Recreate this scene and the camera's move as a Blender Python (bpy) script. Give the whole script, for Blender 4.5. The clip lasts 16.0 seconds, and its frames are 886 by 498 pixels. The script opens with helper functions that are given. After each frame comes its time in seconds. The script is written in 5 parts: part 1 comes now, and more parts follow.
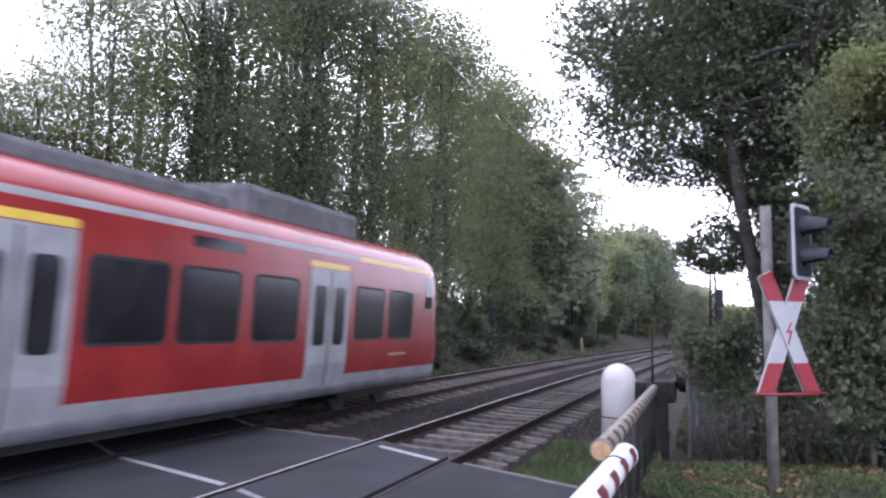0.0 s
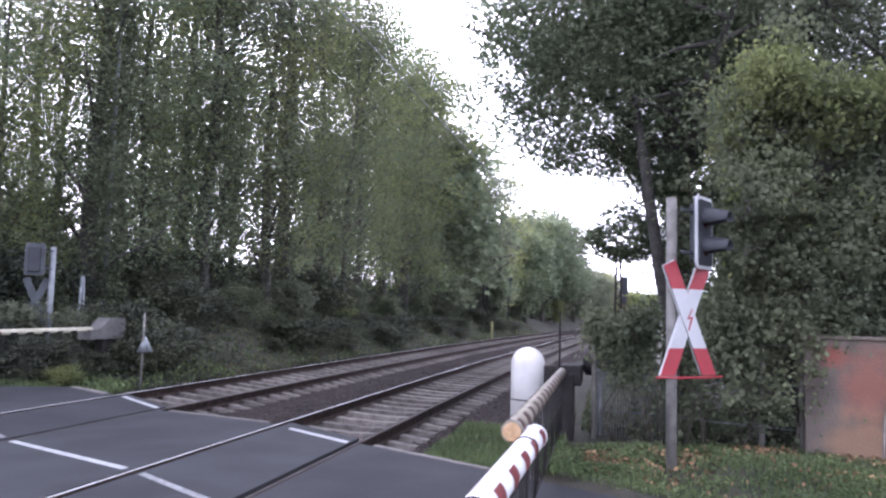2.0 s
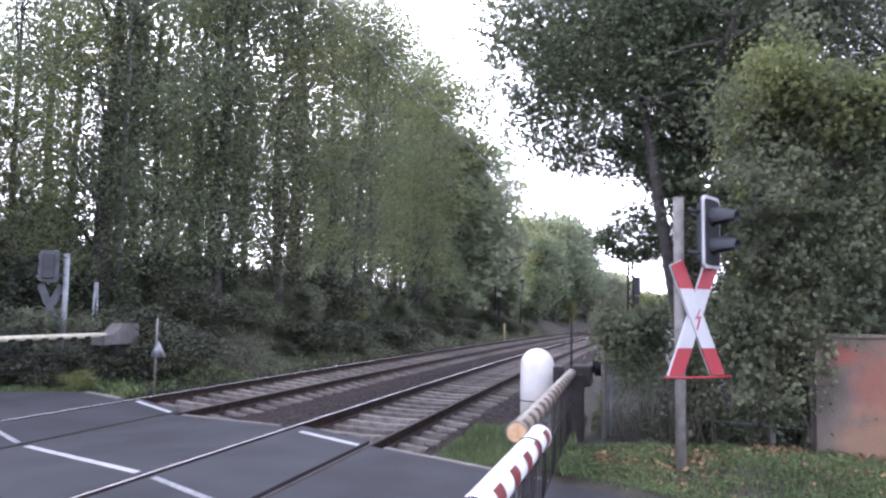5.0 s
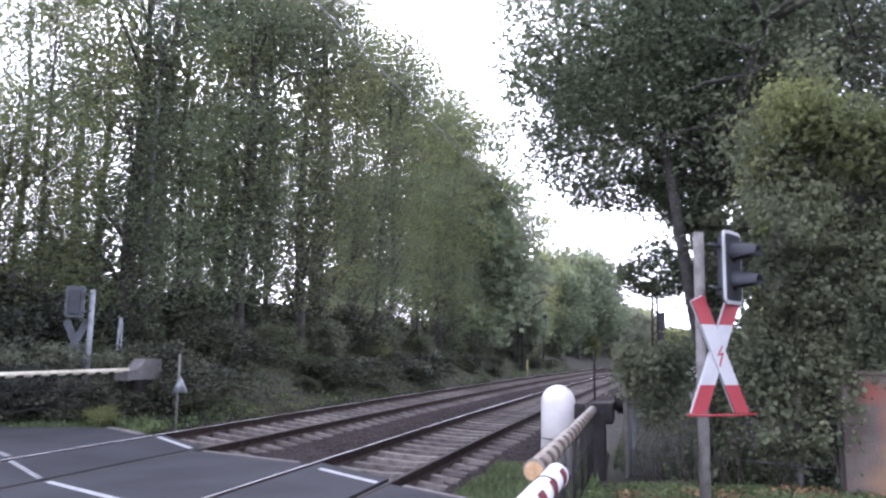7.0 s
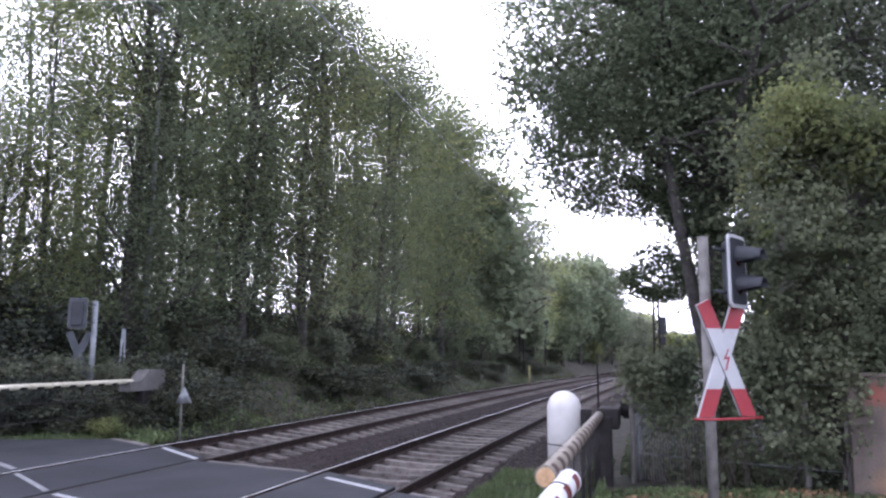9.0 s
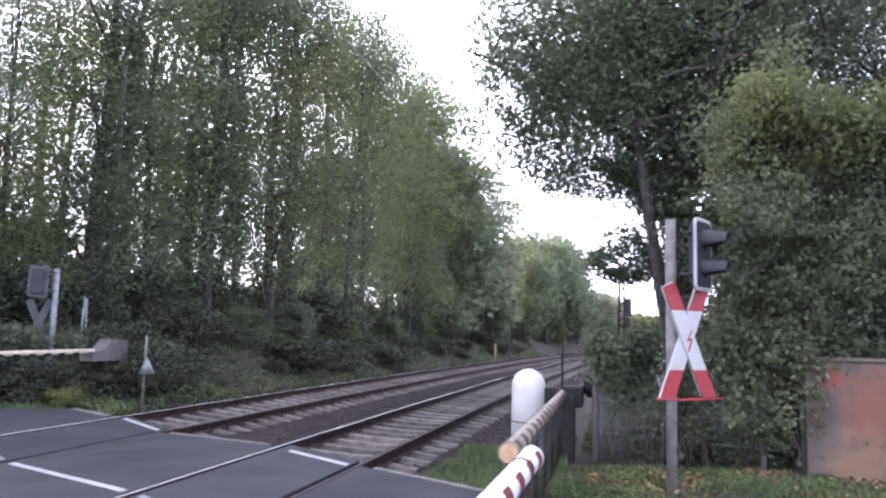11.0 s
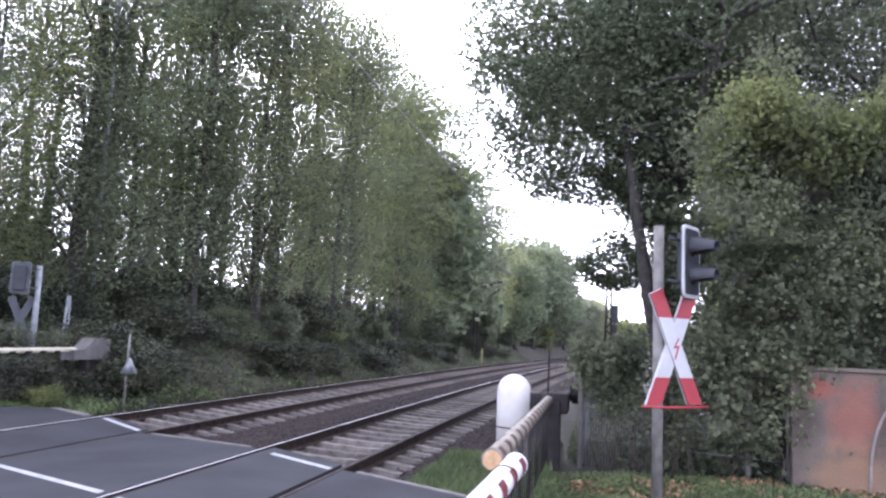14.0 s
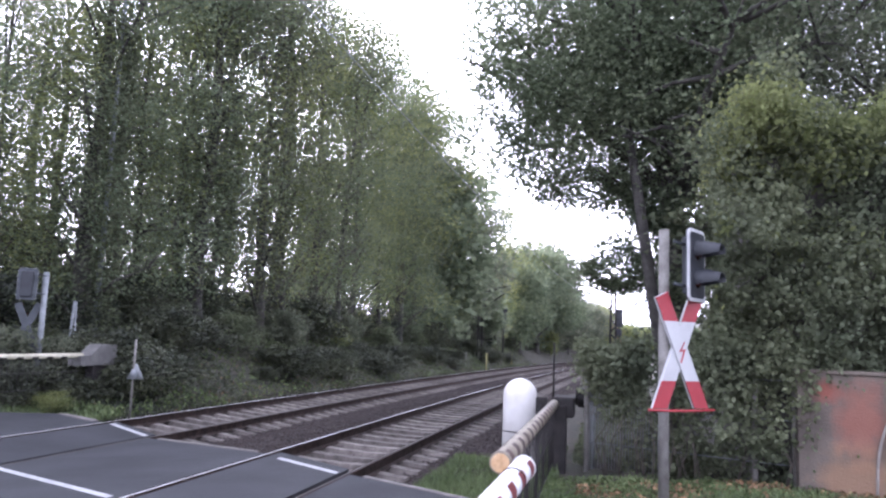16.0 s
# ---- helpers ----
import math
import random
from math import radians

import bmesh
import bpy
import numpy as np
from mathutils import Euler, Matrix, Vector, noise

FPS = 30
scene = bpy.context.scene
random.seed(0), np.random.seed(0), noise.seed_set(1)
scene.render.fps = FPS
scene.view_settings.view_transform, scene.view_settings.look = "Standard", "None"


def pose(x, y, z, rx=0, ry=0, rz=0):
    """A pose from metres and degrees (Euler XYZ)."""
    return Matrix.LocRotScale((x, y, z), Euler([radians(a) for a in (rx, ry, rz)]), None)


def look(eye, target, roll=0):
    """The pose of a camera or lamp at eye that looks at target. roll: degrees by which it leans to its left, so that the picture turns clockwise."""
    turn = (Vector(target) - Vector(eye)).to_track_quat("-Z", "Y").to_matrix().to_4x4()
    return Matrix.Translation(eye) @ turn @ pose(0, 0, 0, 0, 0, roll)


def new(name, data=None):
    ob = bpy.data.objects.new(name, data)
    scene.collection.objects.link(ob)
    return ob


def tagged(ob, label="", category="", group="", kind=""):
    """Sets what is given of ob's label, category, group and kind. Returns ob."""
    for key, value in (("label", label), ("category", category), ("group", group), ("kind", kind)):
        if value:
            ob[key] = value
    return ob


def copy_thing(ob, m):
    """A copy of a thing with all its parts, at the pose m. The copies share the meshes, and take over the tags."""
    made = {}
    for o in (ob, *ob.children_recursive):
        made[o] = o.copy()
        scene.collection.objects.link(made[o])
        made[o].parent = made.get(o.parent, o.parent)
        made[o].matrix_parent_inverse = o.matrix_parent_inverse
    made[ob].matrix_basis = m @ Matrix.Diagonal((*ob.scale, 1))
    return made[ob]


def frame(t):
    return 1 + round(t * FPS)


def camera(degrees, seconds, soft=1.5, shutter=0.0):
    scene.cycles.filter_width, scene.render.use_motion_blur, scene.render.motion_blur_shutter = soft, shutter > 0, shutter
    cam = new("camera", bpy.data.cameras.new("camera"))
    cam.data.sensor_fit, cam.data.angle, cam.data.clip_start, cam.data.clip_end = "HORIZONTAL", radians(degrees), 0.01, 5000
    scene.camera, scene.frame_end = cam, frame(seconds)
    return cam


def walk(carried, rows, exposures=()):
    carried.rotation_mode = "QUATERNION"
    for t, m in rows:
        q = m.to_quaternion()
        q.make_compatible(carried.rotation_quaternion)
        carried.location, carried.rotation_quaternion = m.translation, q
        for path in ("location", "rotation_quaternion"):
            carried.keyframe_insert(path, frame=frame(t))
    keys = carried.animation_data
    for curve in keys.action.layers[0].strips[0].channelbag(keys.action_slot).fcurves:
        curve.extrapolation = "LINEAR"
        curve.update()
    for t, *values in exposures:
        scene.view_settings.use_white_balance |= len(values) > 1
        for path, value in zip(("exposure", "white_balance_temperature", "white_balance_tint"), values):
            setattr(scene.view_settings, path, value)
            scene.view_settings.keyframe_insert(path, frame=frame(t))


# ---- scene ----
cam = camera(60.6, 16.0, soft=2.4, shutter=0.18)
PATH = [
    (0, (-0.023, 0.007, 1.692), (-0.664, 1.89, 1.899), 0.7),
    (0.5, (-0.02, -0.001, 1.69), (-0.626, 1.893, 1.905), 0.9),
    (1, (-0.026, 0.012, 1.687), (-0.575, 1.924, 1.89), 1.5),
    (1.5, (-0.042, 0.032, 1.681), (-0.497, 1.971, 1.857), 1.5),
    (2, (-0.049, 0.007, 1.688), (-0.471, 1.954, 1.855), 1.5),
    (2.5, (-0.065, 0.014, 1.673), (-0.507, 1.953, 1.88), 2.2),
    (3, (-0.073, 0.0, 1.672), (-0.526, 1.94, 1.844), 1.7),
    (3.5, (-0.043, -0.012, 1.681), (-0.552, 1.914, 1.853), 1.0),
    (6, (0.014, -0.012, 1.689), (-0.408, 1.935, 1.866), 0.9),
    (6.5, (0.022, -0.003, 1.687), (-0.427, 1.933, 1.909), 1.1),
    (7, (0.055, -0.013, 1.691), (-0.455, 1.903, 1.955), 1.0),
    (7.5, (0.068, -0.013, 1.692), (-0.508, 1.883, 1.96), 1.1),
    (8, (0.031, -0.018, 1.692), (-0.511, 1.888, 1.965), 1.0),
    (8.5, (0.016, -0.055, 1.695), (-0.527, 1.846, 1.996), 0.0),
    (9, (0.005, -0.048, 1.693), (-0.504, 1.866, 1.975), 0.3),
    (11.3, (-0.002, -0.007, 1.683), (-0.41, 1.941, 1.881), 1.7),
    (11.5, (0.002, 0.002, 1.682), (-0.38, 1.956, 1.864), 1.7),
    (12, (0.003, -0.001, 1.683), (-0.35, 1.958, 1.877), 2.1),
    (12.5, (0.0, -0.002, 1.679), (-0.367, 1.957, 1.843), 1.8),
    (13, (-0.007, 0.01, 1.677), (-0.424, 1.96, 1.835), 2.1),
    (13.5, (-0.01, 0.019, 1.678), (-0.453, 1.96, 1.868), 2.0),
    (14, (-0.003, 0.056, 1.684), (-0.405, 2.001, 1.919), 2.4),
    (14.5, (-0.01, 0.017, 1.683), (-0.411, 1.96, 1.936), 2.3),
    (15, (-0.01, 0.014, 1.681), (-0.416, 1.955, 1.94), 2.1),
    (15.5, (-0.019, -0.013, 1.685), (-0.453, 1.922, 1.948), 2.4),
    (16, (-0.017, 0.015, 1.677), (-0.429, 1.956, 1.924), 2.2),
]
EXPOSURE = [(0, 1.72), (1, 1.88), (1.5, 1.98), (3, 2.02), (6, 2.2), (7, 2.05), (8, 1.97), (9, 1.78), (11.5, 2.15), (12.5, 2.2), (14, 2.2), (16, 2.12)]
walk(cam, [(t, look(eye, target, roll)) for t, eye, target, roll in PATH], exposures=[(t, stops + 0.14, 5530, 26) for t, stops in EXPOSURE])

# ---- sky and sun: bright overcast, the sun veiled ahead above the line ----
world = bpy.data.worlds.new("world")
scene.world = world
world.use_nodes = True
wn = world.node_tree.nodes
wn.clear()
sky = wn.new("ShaderNodeTexSky")
sky.sky_type, sky.sun_disc = "NISHITA", False
sky.sun_elevation, sky.sun_rotation = radians(23), radians(332)
sky.air_density, sky.dust_density, sky.ozone_density = 1.0, 4.0, 1.0
grey = wn.new("ShaderNodeHueSaturation")
grey.inputs["Saturation"].default_value = 0.22
back = wn.new("ShaderNodeBackground")
back.inputs["Strength"].default_value = 0.13
wout = wn.new("ShaderNodeOutputWorld")
cloud = wn.new("ShaderNodeMix")
cloud.data_type = "RGBA"
cloud.inputs[0].default_value = 0.55
cloud.inputs[7].default_value = (7.6, 7.7, 8.0, 1)
world.node_tree.links.new(sky.outputs[0], grey.inputs["Color"])
world.node_tree.links.new(grey.outputs[0], cloud.inputs[6])
world.node_tree.links.new(cloud.outputs[2], back.inputs["Color"])
world.node_tree.links.new(back.outputs[0], wout.inputs["Surface"])
sun_data = bpy.data.lights.new("sun", "SUN")
sun_data.energy, sun_data.angle, sun_data.color = 2.0, radians(14), (1.0, 0.96, 0.9)
sun = new("sun", sun_data)
sun.matrix_world = look((0, 0, 60), (46.9, -88.3, 60 - 100 * math.tan(radians(23))))


# ---- materials ----
def mat(name, c1, c2, scale=4.0, rough=0.7, bump=0.2, metal=0.0, fine=40.0, c3=None, spread=0.0,
        per="object", translucent=0.0, gap=(0.35, 0.65), spec=0.5, bumpdist=0.01, vary=0.28):
    """A two-scale noise material: c1 and c2 mixed by coarse noise, darkened and lightened by fine grain."""
    m = bpy.data.materials.new(name)
    m.use_nodes = True
    t = m.node_tree
    n, link = t.nodes, t.links.new
    bsdf = n["Principled BSDF"]
    co = n.new("ShaderNodeTexCoord")
    big = n.new("ShaderNodeTexNoise")
    big.inputs["Scale"].default_value, big.inputs["Detail"].default_value = scale, 6
    link(co.outputs["Object"], big.inputs["Vector"])
    ramp = n.new("ShaderNodeValToRGB")
    ramp.color_ramp.elements[0].position, ramp.color_ramp.elements[1].position = gap
    ramp.color_ramp.elements[0].color, ramp.color_ramp.elements[1].color = (*c1, 1), (*c2, 1)
    if c3:
        e = ramp.color_ramp.elements.new(min(0.98, gap[1] + 0.15))
        e.color = (*c3, 1)
    link(big.outputs["Fac"], ramp.inputs["Fac"])
    grain = n.new("ShaderNodeTexNoise")
    grain.inputs["Scale"].default_value, grain.inputs["Detail"].default_value = fine, 3
    link(co.outputs["Object"], grain.inputs["Vector"])
    hsv = n.new("ShaderNodeHueSaturation")
    link(ramp.outputs["Color"], hsv.inputs["Color"])
    val = n.new("ShaderNodeMapRange")
    val.inputs["To Min"].default_value, val.inputs["To Max"].default_value = 1 - vary, 1 + vary
    link(grain.outputs["Fac"], val.inputs["Value"])
    if spread:
        source = n.new("ShaderNodeObjectInfo" if per == "object" else "ShaderNodeNewGeometry")
        pick = n.new("ShaderNodeMapRange")
        pick.inputs["To Min"].default_value, pick.inputs["To Max"].default_value = 1 - spread, 1 + spread
        link(source.outputs["Random" if per == "object" else "Random Per Island"], pick.inputs["Value"])
        times = n.new("ShaderNodeMath")
        times.operation = "MULTIPLY"
        link(val.outputs[0], times.inputs[0])
        link(pick.outputs[0], times.inputs[1])
        link(times.outputs[0], hsv.inputs["Value"])
    else:
        link(val.outputs[0], hsv.inputs["Value"])
    link(hsv.outputs["Color"], bsdf.inputs["Base Color"])
    bsdf.inputs["Roughness"].default_value, bsdf.inputs["Metallic"].default_value = rough, metal
    bsdf.inputs["Specular IOR Level"].default_value = spec
    if bump:
        b = n.new("ShaderNodeBump")
        b.inputs["Strength"].default_value, b.inputs["Distance"].default_value = bump, bumpdist
        link(grain.outputs["Fac"], b.inputs["Height"])
        link(b.outputs["Normal"], bsdf.inputs["Normal"])
    if translucent:
        tr = n.new("ShaderNodeBsdfTranslucent")
        link(hsv.outputs["Color"], tr.inputs["Color"])
        mix = n.new("ShaderNodeMixShader")
        mix.inputs[0].default_value = translucent
        link(bsdf.outputs[0], mix.inputs[1])
        link(tr.outputs[0], mix.inputs[2])
        link(mix.outputs[0], n["Material Output"].inputs["Surface"])
    return m


ASPHALT = mat("asphalt", (0.02, 0.0205, 0.0225), (0.041, 0.0415, 0.0445), 0.7, 0.9, 0.35, fine=220, gap=(0.3, 0.7), bumpdist=0.004, spec=0.25)
PANEL = mat("crossing_panel", (0.0185, 0.019, 0.0215), (0.031, 0.0316, 0.035), 0.9, 0.8, 0.25, fine=180, bumpdist=0.003, spec=0.3)
PAINT = mat("road_paint", (0.26, 0.26, 0.26), (0.4, 0.4, 0.39), 9, 0.6, 0.2, fine=160)
WORN = mat("worn_road_paint", (0.13, 0.13, 0.13), (0.26, 0.26, 0.255), 14, 0.7, 0.2, fine=160)
EDGE_STONE = mat("edge_stone", (0.09, 0.08, 0.072), (0.17, 0.152, 0.137), 5, 0.85, 0.4, fine=120)
GRAVEL = mat("ballast", (0.02, 0.0145, 0.013), (0.044, 0.032, 0.028), 14, 0.95, 1.0, fine=34, bumpdist=0.05, c3=(0.065, 0.053, 0.048), spec=0.15)
STONE = mat("ballast_stone", (0.024, 0.018, 0.016), (0.055, 0.042, 0.037), 3, 0.9, 0.5, spread=0.4, per="island")
SLEEPER = mat("concrete_sleeper", (0.075, 0.065, 0.057), (0.165, 0.145, 0.128), 6, 0.95, 0.4, fine=90, spread=0.3, spec=0.2)
RUST = mat("rail_rust", (0.02, 0.014, 0.012), (0.042, 0.029, 0.024), 8, 0.95, 0.3, fine=120, spec=0.1)
RAILTOP = mat("rail_running_surface", (0.82, 0.82, 0.82), (0.9, 0.9, 0.9), 3, 0.5, 0.0, metal=1.0, spec=0.5)
RAIL_DULL = mat("rail_dull_top", (0.05, 0.046, 0.044), (0.085, 0.08, 0.077), 3, 0.75, 0.05, metal=0.2, spec=0.25)
SOIL = mat("verge_soil", (0.022, 0.024, 0.013), (0.045, 0.036, 0.024), 1.6, 0.95, 0.8, fine=30, bumpdist=0.04, c3=(0.035, 0.046, 0.018))
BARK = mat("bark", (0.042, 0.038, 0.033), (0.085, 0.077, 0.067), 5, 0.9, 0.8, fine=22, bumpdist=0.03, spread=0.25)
LEAF_A = mat("leaf_green", (0.135, 0.165, 0.1), (0.2, 0.23, 0.138), 0.35, 0.65, 0, fine=3, spread=0.3, per="island", translucent=0.64, spec=0.25)
# yellowing leaves; on the hedge top this colour stands in for sunlight
LEAF_B = mat("leaf_yellowing_and_sunlit_tint", (0.165, 0.19, 0.08), (0.26, 0.275, 0.112), 0.3, 0.65, 0, fine=3, spread=0.28, per="island", translucent=0.64, spec=0.25)
LEAF_D = mat("leaf_dark", (0.13, 0.143, 0.098), (0.19, 0.2, 0.135), 0.35, 0.65, 0, fine=3, spread=0.3, per="island", translucent=0.6, spec=0.25)
IVY = mat("ivy_leaf", (0.095, 0.11, 0.068), (0.17, 0.185, 0.105), 0.8, 0.7, 0, fine=4, spread=0.2, per="island", translucent=0.42, spec=0.2)
BANK_WEED = mat("bramble_leaf", (0.032, 0.038, 0.021), (0.075, 0.082, 0.04), 0.5, 0.6, 0, fine=4, spread=0.4, per="island", translucent=0.2)
AUTUMN = mat("leaf_autumn", (0.17, 0.1, 0.06), (0.26, 0.15, 0.09), 0.35, 0.6, 0, fine=3, spread=0.4, per="island", translucent=0.4)
GRASS = mat("grass_blade", (0.075, 0.105, 0.04), (0.13, 0.165, 0.065), 1.2, 0.55, 0, fine=5, spread=0.4, per="island", translucent=0.3)
WEED = mat("weed_leaf", (0.08, 0.11, 0.045), (0.15, 0.185, 0.08), 1.0, 0.7, 0, fine=5, spread=0.35, per="island", translucent=0.35, spec=0.2)
BROWN_LEAF = mat("fallen_leaf", (0.13, 0.07, 0.032), (0.25, 0.16, 0.08), 2, 0.8, 0, fine=6, spread=0.5, per="island")
# evergreen leaves darkened in colour to stand for deep shade under the trees
SHADED_EVERGREEN = mat("shaded_evergreen_leaf", (0.022, 0.027, 0.019), (0.044, 0.05, 0.034), 0.7, 0.6, 0, fine=4, spread=0.3, per="island", translucent=0.06, spec=0.2)
OLD_IVY = mat("old_ivy_leaf", (0.05, 0.06, 0.038), (0.1, 0.112, 0.066), 0.8, 0.6, 0, fine=4, spread=0.25, per="island", translucent=0.25, spec=0.25)
TWIG = mat("twig", (0.045, 0.037, 0.03), (0.09, 0.074, 0.058), 9, 0.9, 0.2)


# ---- helpers ----
def part(name, bm, material, parent, label=""):
    """Links a bmesh, or a ready mesh, as one mesh object under its parent."""
    if isinstance(bm, bmesh.types.BMesh):
        me = bpy.data.meshes.new(name)
        bm.to_mesh(me)
        bm.free()
    else:
        me = bm
    if material is not None:
        for one in (material if isinstance(material, (list, tuple)) else [material]):
            me.materials.append(one)
    ob = new(name, me)
    ob.parent = parent
    return tagged(ob, label)


def base(name, m, label, category, group="", kind=""):
    """An Empty at the base of a thing."""
    ob = new(name)
    ob.empty_display_size = 0.2
    ob.matrix_basis = m
    return tagged(ob, label, category, group, kind)


def add_box(bm, lo, hi, bevel=0.0, m=None):
    c = [(a + b) / 2 for a, b in zip(lo, hi)]
    s = [b - a for a, b in zip(lo, hi)]
    mm = Matrix.Translation(c) @ Matrix.Diagonal((*s, 1))
    got = bmesh.ops.create_cube(bm, size=1, matrix=(m @ mm) if m else mm)
    if bevel:
        edges = list({e for v in got["verts"] for e in v.link_edges})
        bmesh.ops.bevel(bm, geom=edges, offset=bevel, segments=2, affect="EDGES", profile=0.6)
    return bm


def box(lo, hi, bevel=0.0, m=None):
    return add_box(bmesh.new(), lo, hi, bevel, m)


def add_tube(bm, pts, radii, sides=8, caps=True):
    """A tapered tube along points."""
    pts = [Vector(p) for p in pts]
    rings, side = [], None
    for i, p in enumerate(pts):
        way = (pts[min(i + 1, len(pts) - 1)] - pts[max(i - 1, 0)]).normalized()
        if side is None:
            side = way.orthogonal().normalized()
        side = (side - way * side.dot(way)).normalized()
        up = way.cross(side)
        rings.append([bm.verts.new(p + radii[i] * (math.cos(a) * side + math.sin(a) * up))
                      for a in (2 * math.pi * k / sides for k in range(sides))])
    for r, s in zip(rings, rings[1:]):
        for k in range(sides):
            f = bm.faces.new((r[k], r[(k + 1) % sides], s[(k + 1) % sides], s[k]))
            f.smooth = True
    if caps:
        bm.faces.new(rings[0][::-1])
        bm.faces.new(rings[-1])
    return bm


def tube(pts, radii, sides=8, caps=True):
    if not isinstance(radii, (list, tuple)):
        radii = [radii] * len(pts)
    return add_tube(bmesh.new(), pts, radii, sides, caps)


def lathe(rings, sides=24):
    """Turned body from (radius, height) pairs, closed at both ends."""
    bm = bmesh.new()
    rows = [[bm.verts.new((r * math.cos(2 * math.pi * k / sides), r * math.sin(2 * math.pi * k / sides), z)) for k in range(sides)]
            for r, z in rings]
    for a, b in zip(rows, rows[1:]):
        for k in range(sides):
            bm.faces.new((a[k], a[(k + 1) % sides], b[(k + 1) % sides], b[k])).smooth = True
    bm.faces.new(rows[0][::-1])
    bm.faces.new(rows[-1])
    return bm


def leaf_mesh(name, centres, size, rng, flat=0.0, slim=0.55, upright=False, corners=4, facing=None):
    """Many small leaves: a folded rhombus, or for far crowns a pointed triangle, at each centre; facing gives the way that each one looks, roughly."""
    c = np.asarray(centres, float)
    n = len(c)
    a = rng.normal(size=(n, 3))
    if upright:
        a = a * (0.35, 0.35, 0.1) + (0, 0, 1)
    a /= np.linalg.norm(a, axis=1)[:, None]
    b = rng.normal(size=(n, 3))
    if flat:
        a[:, 2] *= 1 - flat
        b[:, 2] *= 1 - flat
    b -= (a * b).sum(1)[:, None] * a / (a * a).sum(1)[:, None]
    b /= np.linalg.norm(b, axis=1)[:, None]
    up = np.cross(a, b)
    if facing is not None:
        up = facing / np.linalg.norm(facing, axis=1)[:, None] + rng.normal(size=(n, 3)) * 0.34
        up /= np.linalg.norm(up, axis=1)[:, None]
        a -= (a * up).sum(1)[:, None] * up
        a /= np.linalg.norm(a, axis=1)[:, None]
        b = np.cross(up, a)
    s = (np.asarray(size) * rng.uniform(0.6, 1.35, n))[:, None]
    if corners == 4:
        v = np.stack([c - a * s * 0.5, c + b * s * 0.5 * slim + up * s * 0.12, c + a * s * 0.55, c - b * s * 0.5 * slim + up * s * 0.12], 1)
    else:
        v = np.stack([c - a * s * 0.45 + b * s * 0.42, c - a * s * 0.4 - b * s * 0.42, c + a * s * 0.55], 1)
    k = v.shape[1]
    me = bpy.data.meshes.new(name)
    me.vertices.add(k * n)
    me.vertices.foreach_set("co", v.ravel())
    me.loops.add(k * n)
    me.loops.foreach_set("vertex_index", np.arange(k * n))
    me.polygons.add(n)
    me.polygons.foreach_set("loop_start", np.arange(0, k * n, k))
    me.update(calc_edges=True)
    return me


# ---- plan: the line runs along +y and bends slowly to +x; the road crosses it aslant ----
BEND = 0.00115
RAILS = {"near_left": (-4.69, 0.035), "near_right": (-3.19, 0.0), "far_left": (-9.29, -0.045), "far_right": (-7.79, -0.14)}
ROAD_N = (0.508, 0.862)
ROAD_EDGE, ROAD_MID, ROAD_LEFT = 6.5, 3.59, -2.2


def bend(y):
    return BEND * y * y / 2 if abs(y) < 260 else BEND * 260 * (abs(y) - 130)


def road_y(x, n):
    return (n - ROAD_N[0] * x) / ROAD_N[1]


PROFILE = [(-60, -0.05), (-12, -0.05), (-9.29, -0.045), (-7.79, -0.14), (-4.69, 0.035), (-3.19, 0.0), (0.0, 0.0), (60, 0.0)]


def road_z(x):
    for (x0, z0), (x1, z1) in zip(PROFILE, PROFILE[1:]):
        if x0 <= x <= x1:
            return z0 + (z1 - z0) * (x - x0) / (x1 - x0)
    return 0.0


def smooth(a, b, v):
    t = min(1.0, max(0.0, (v - a) / (b - a)))
    return t * t * (3 - 2 * t)


def ground_z(x, y):
    u = x - bend(y)
    n = ROAD_N[0] * x + ROAD_N[1] * y
    bed = -0.24 + 0.05 * smooth(-8.2, -9.6, u) - 0.14 * smooth(-5.6, -7.0, u)
    z = bed
    z += smooth(-1.9, -0.9, u) * 0.26
    away = max(smooth(6.6, 10.5, n), smooth(-0.6, -5, n))
    z += smooth(-10.4, -14.5, u) * (0.15 + 1.5 * away) + smooth(-14, -24, u) * 0.9 * away
    if u > -1.5:
        z += 0.14 * smooth(6.9, 8.2, n) * smooth(-0.3, 0.5, u)
    if u < -10.6:
        z += 0.26 * noise.noise((x * 0.38, y * 0.38, 9)) * smooth(-10.8, -12.6, u)
    wob = 0.06 * noise.noise((x * 0.6, y * 0.6, 1)) + 0.03 * noise.noise((x * 2.1, y * 2.1, 4))
    z += wob * (1 if (u > -1.2 or u < -10.6) else 0.25)
    if ROAD_LEFT - 0.4 < n < ROAD_EDGE + 0.1:
        z = min(z, road_z(x) - 0.12)
    return z


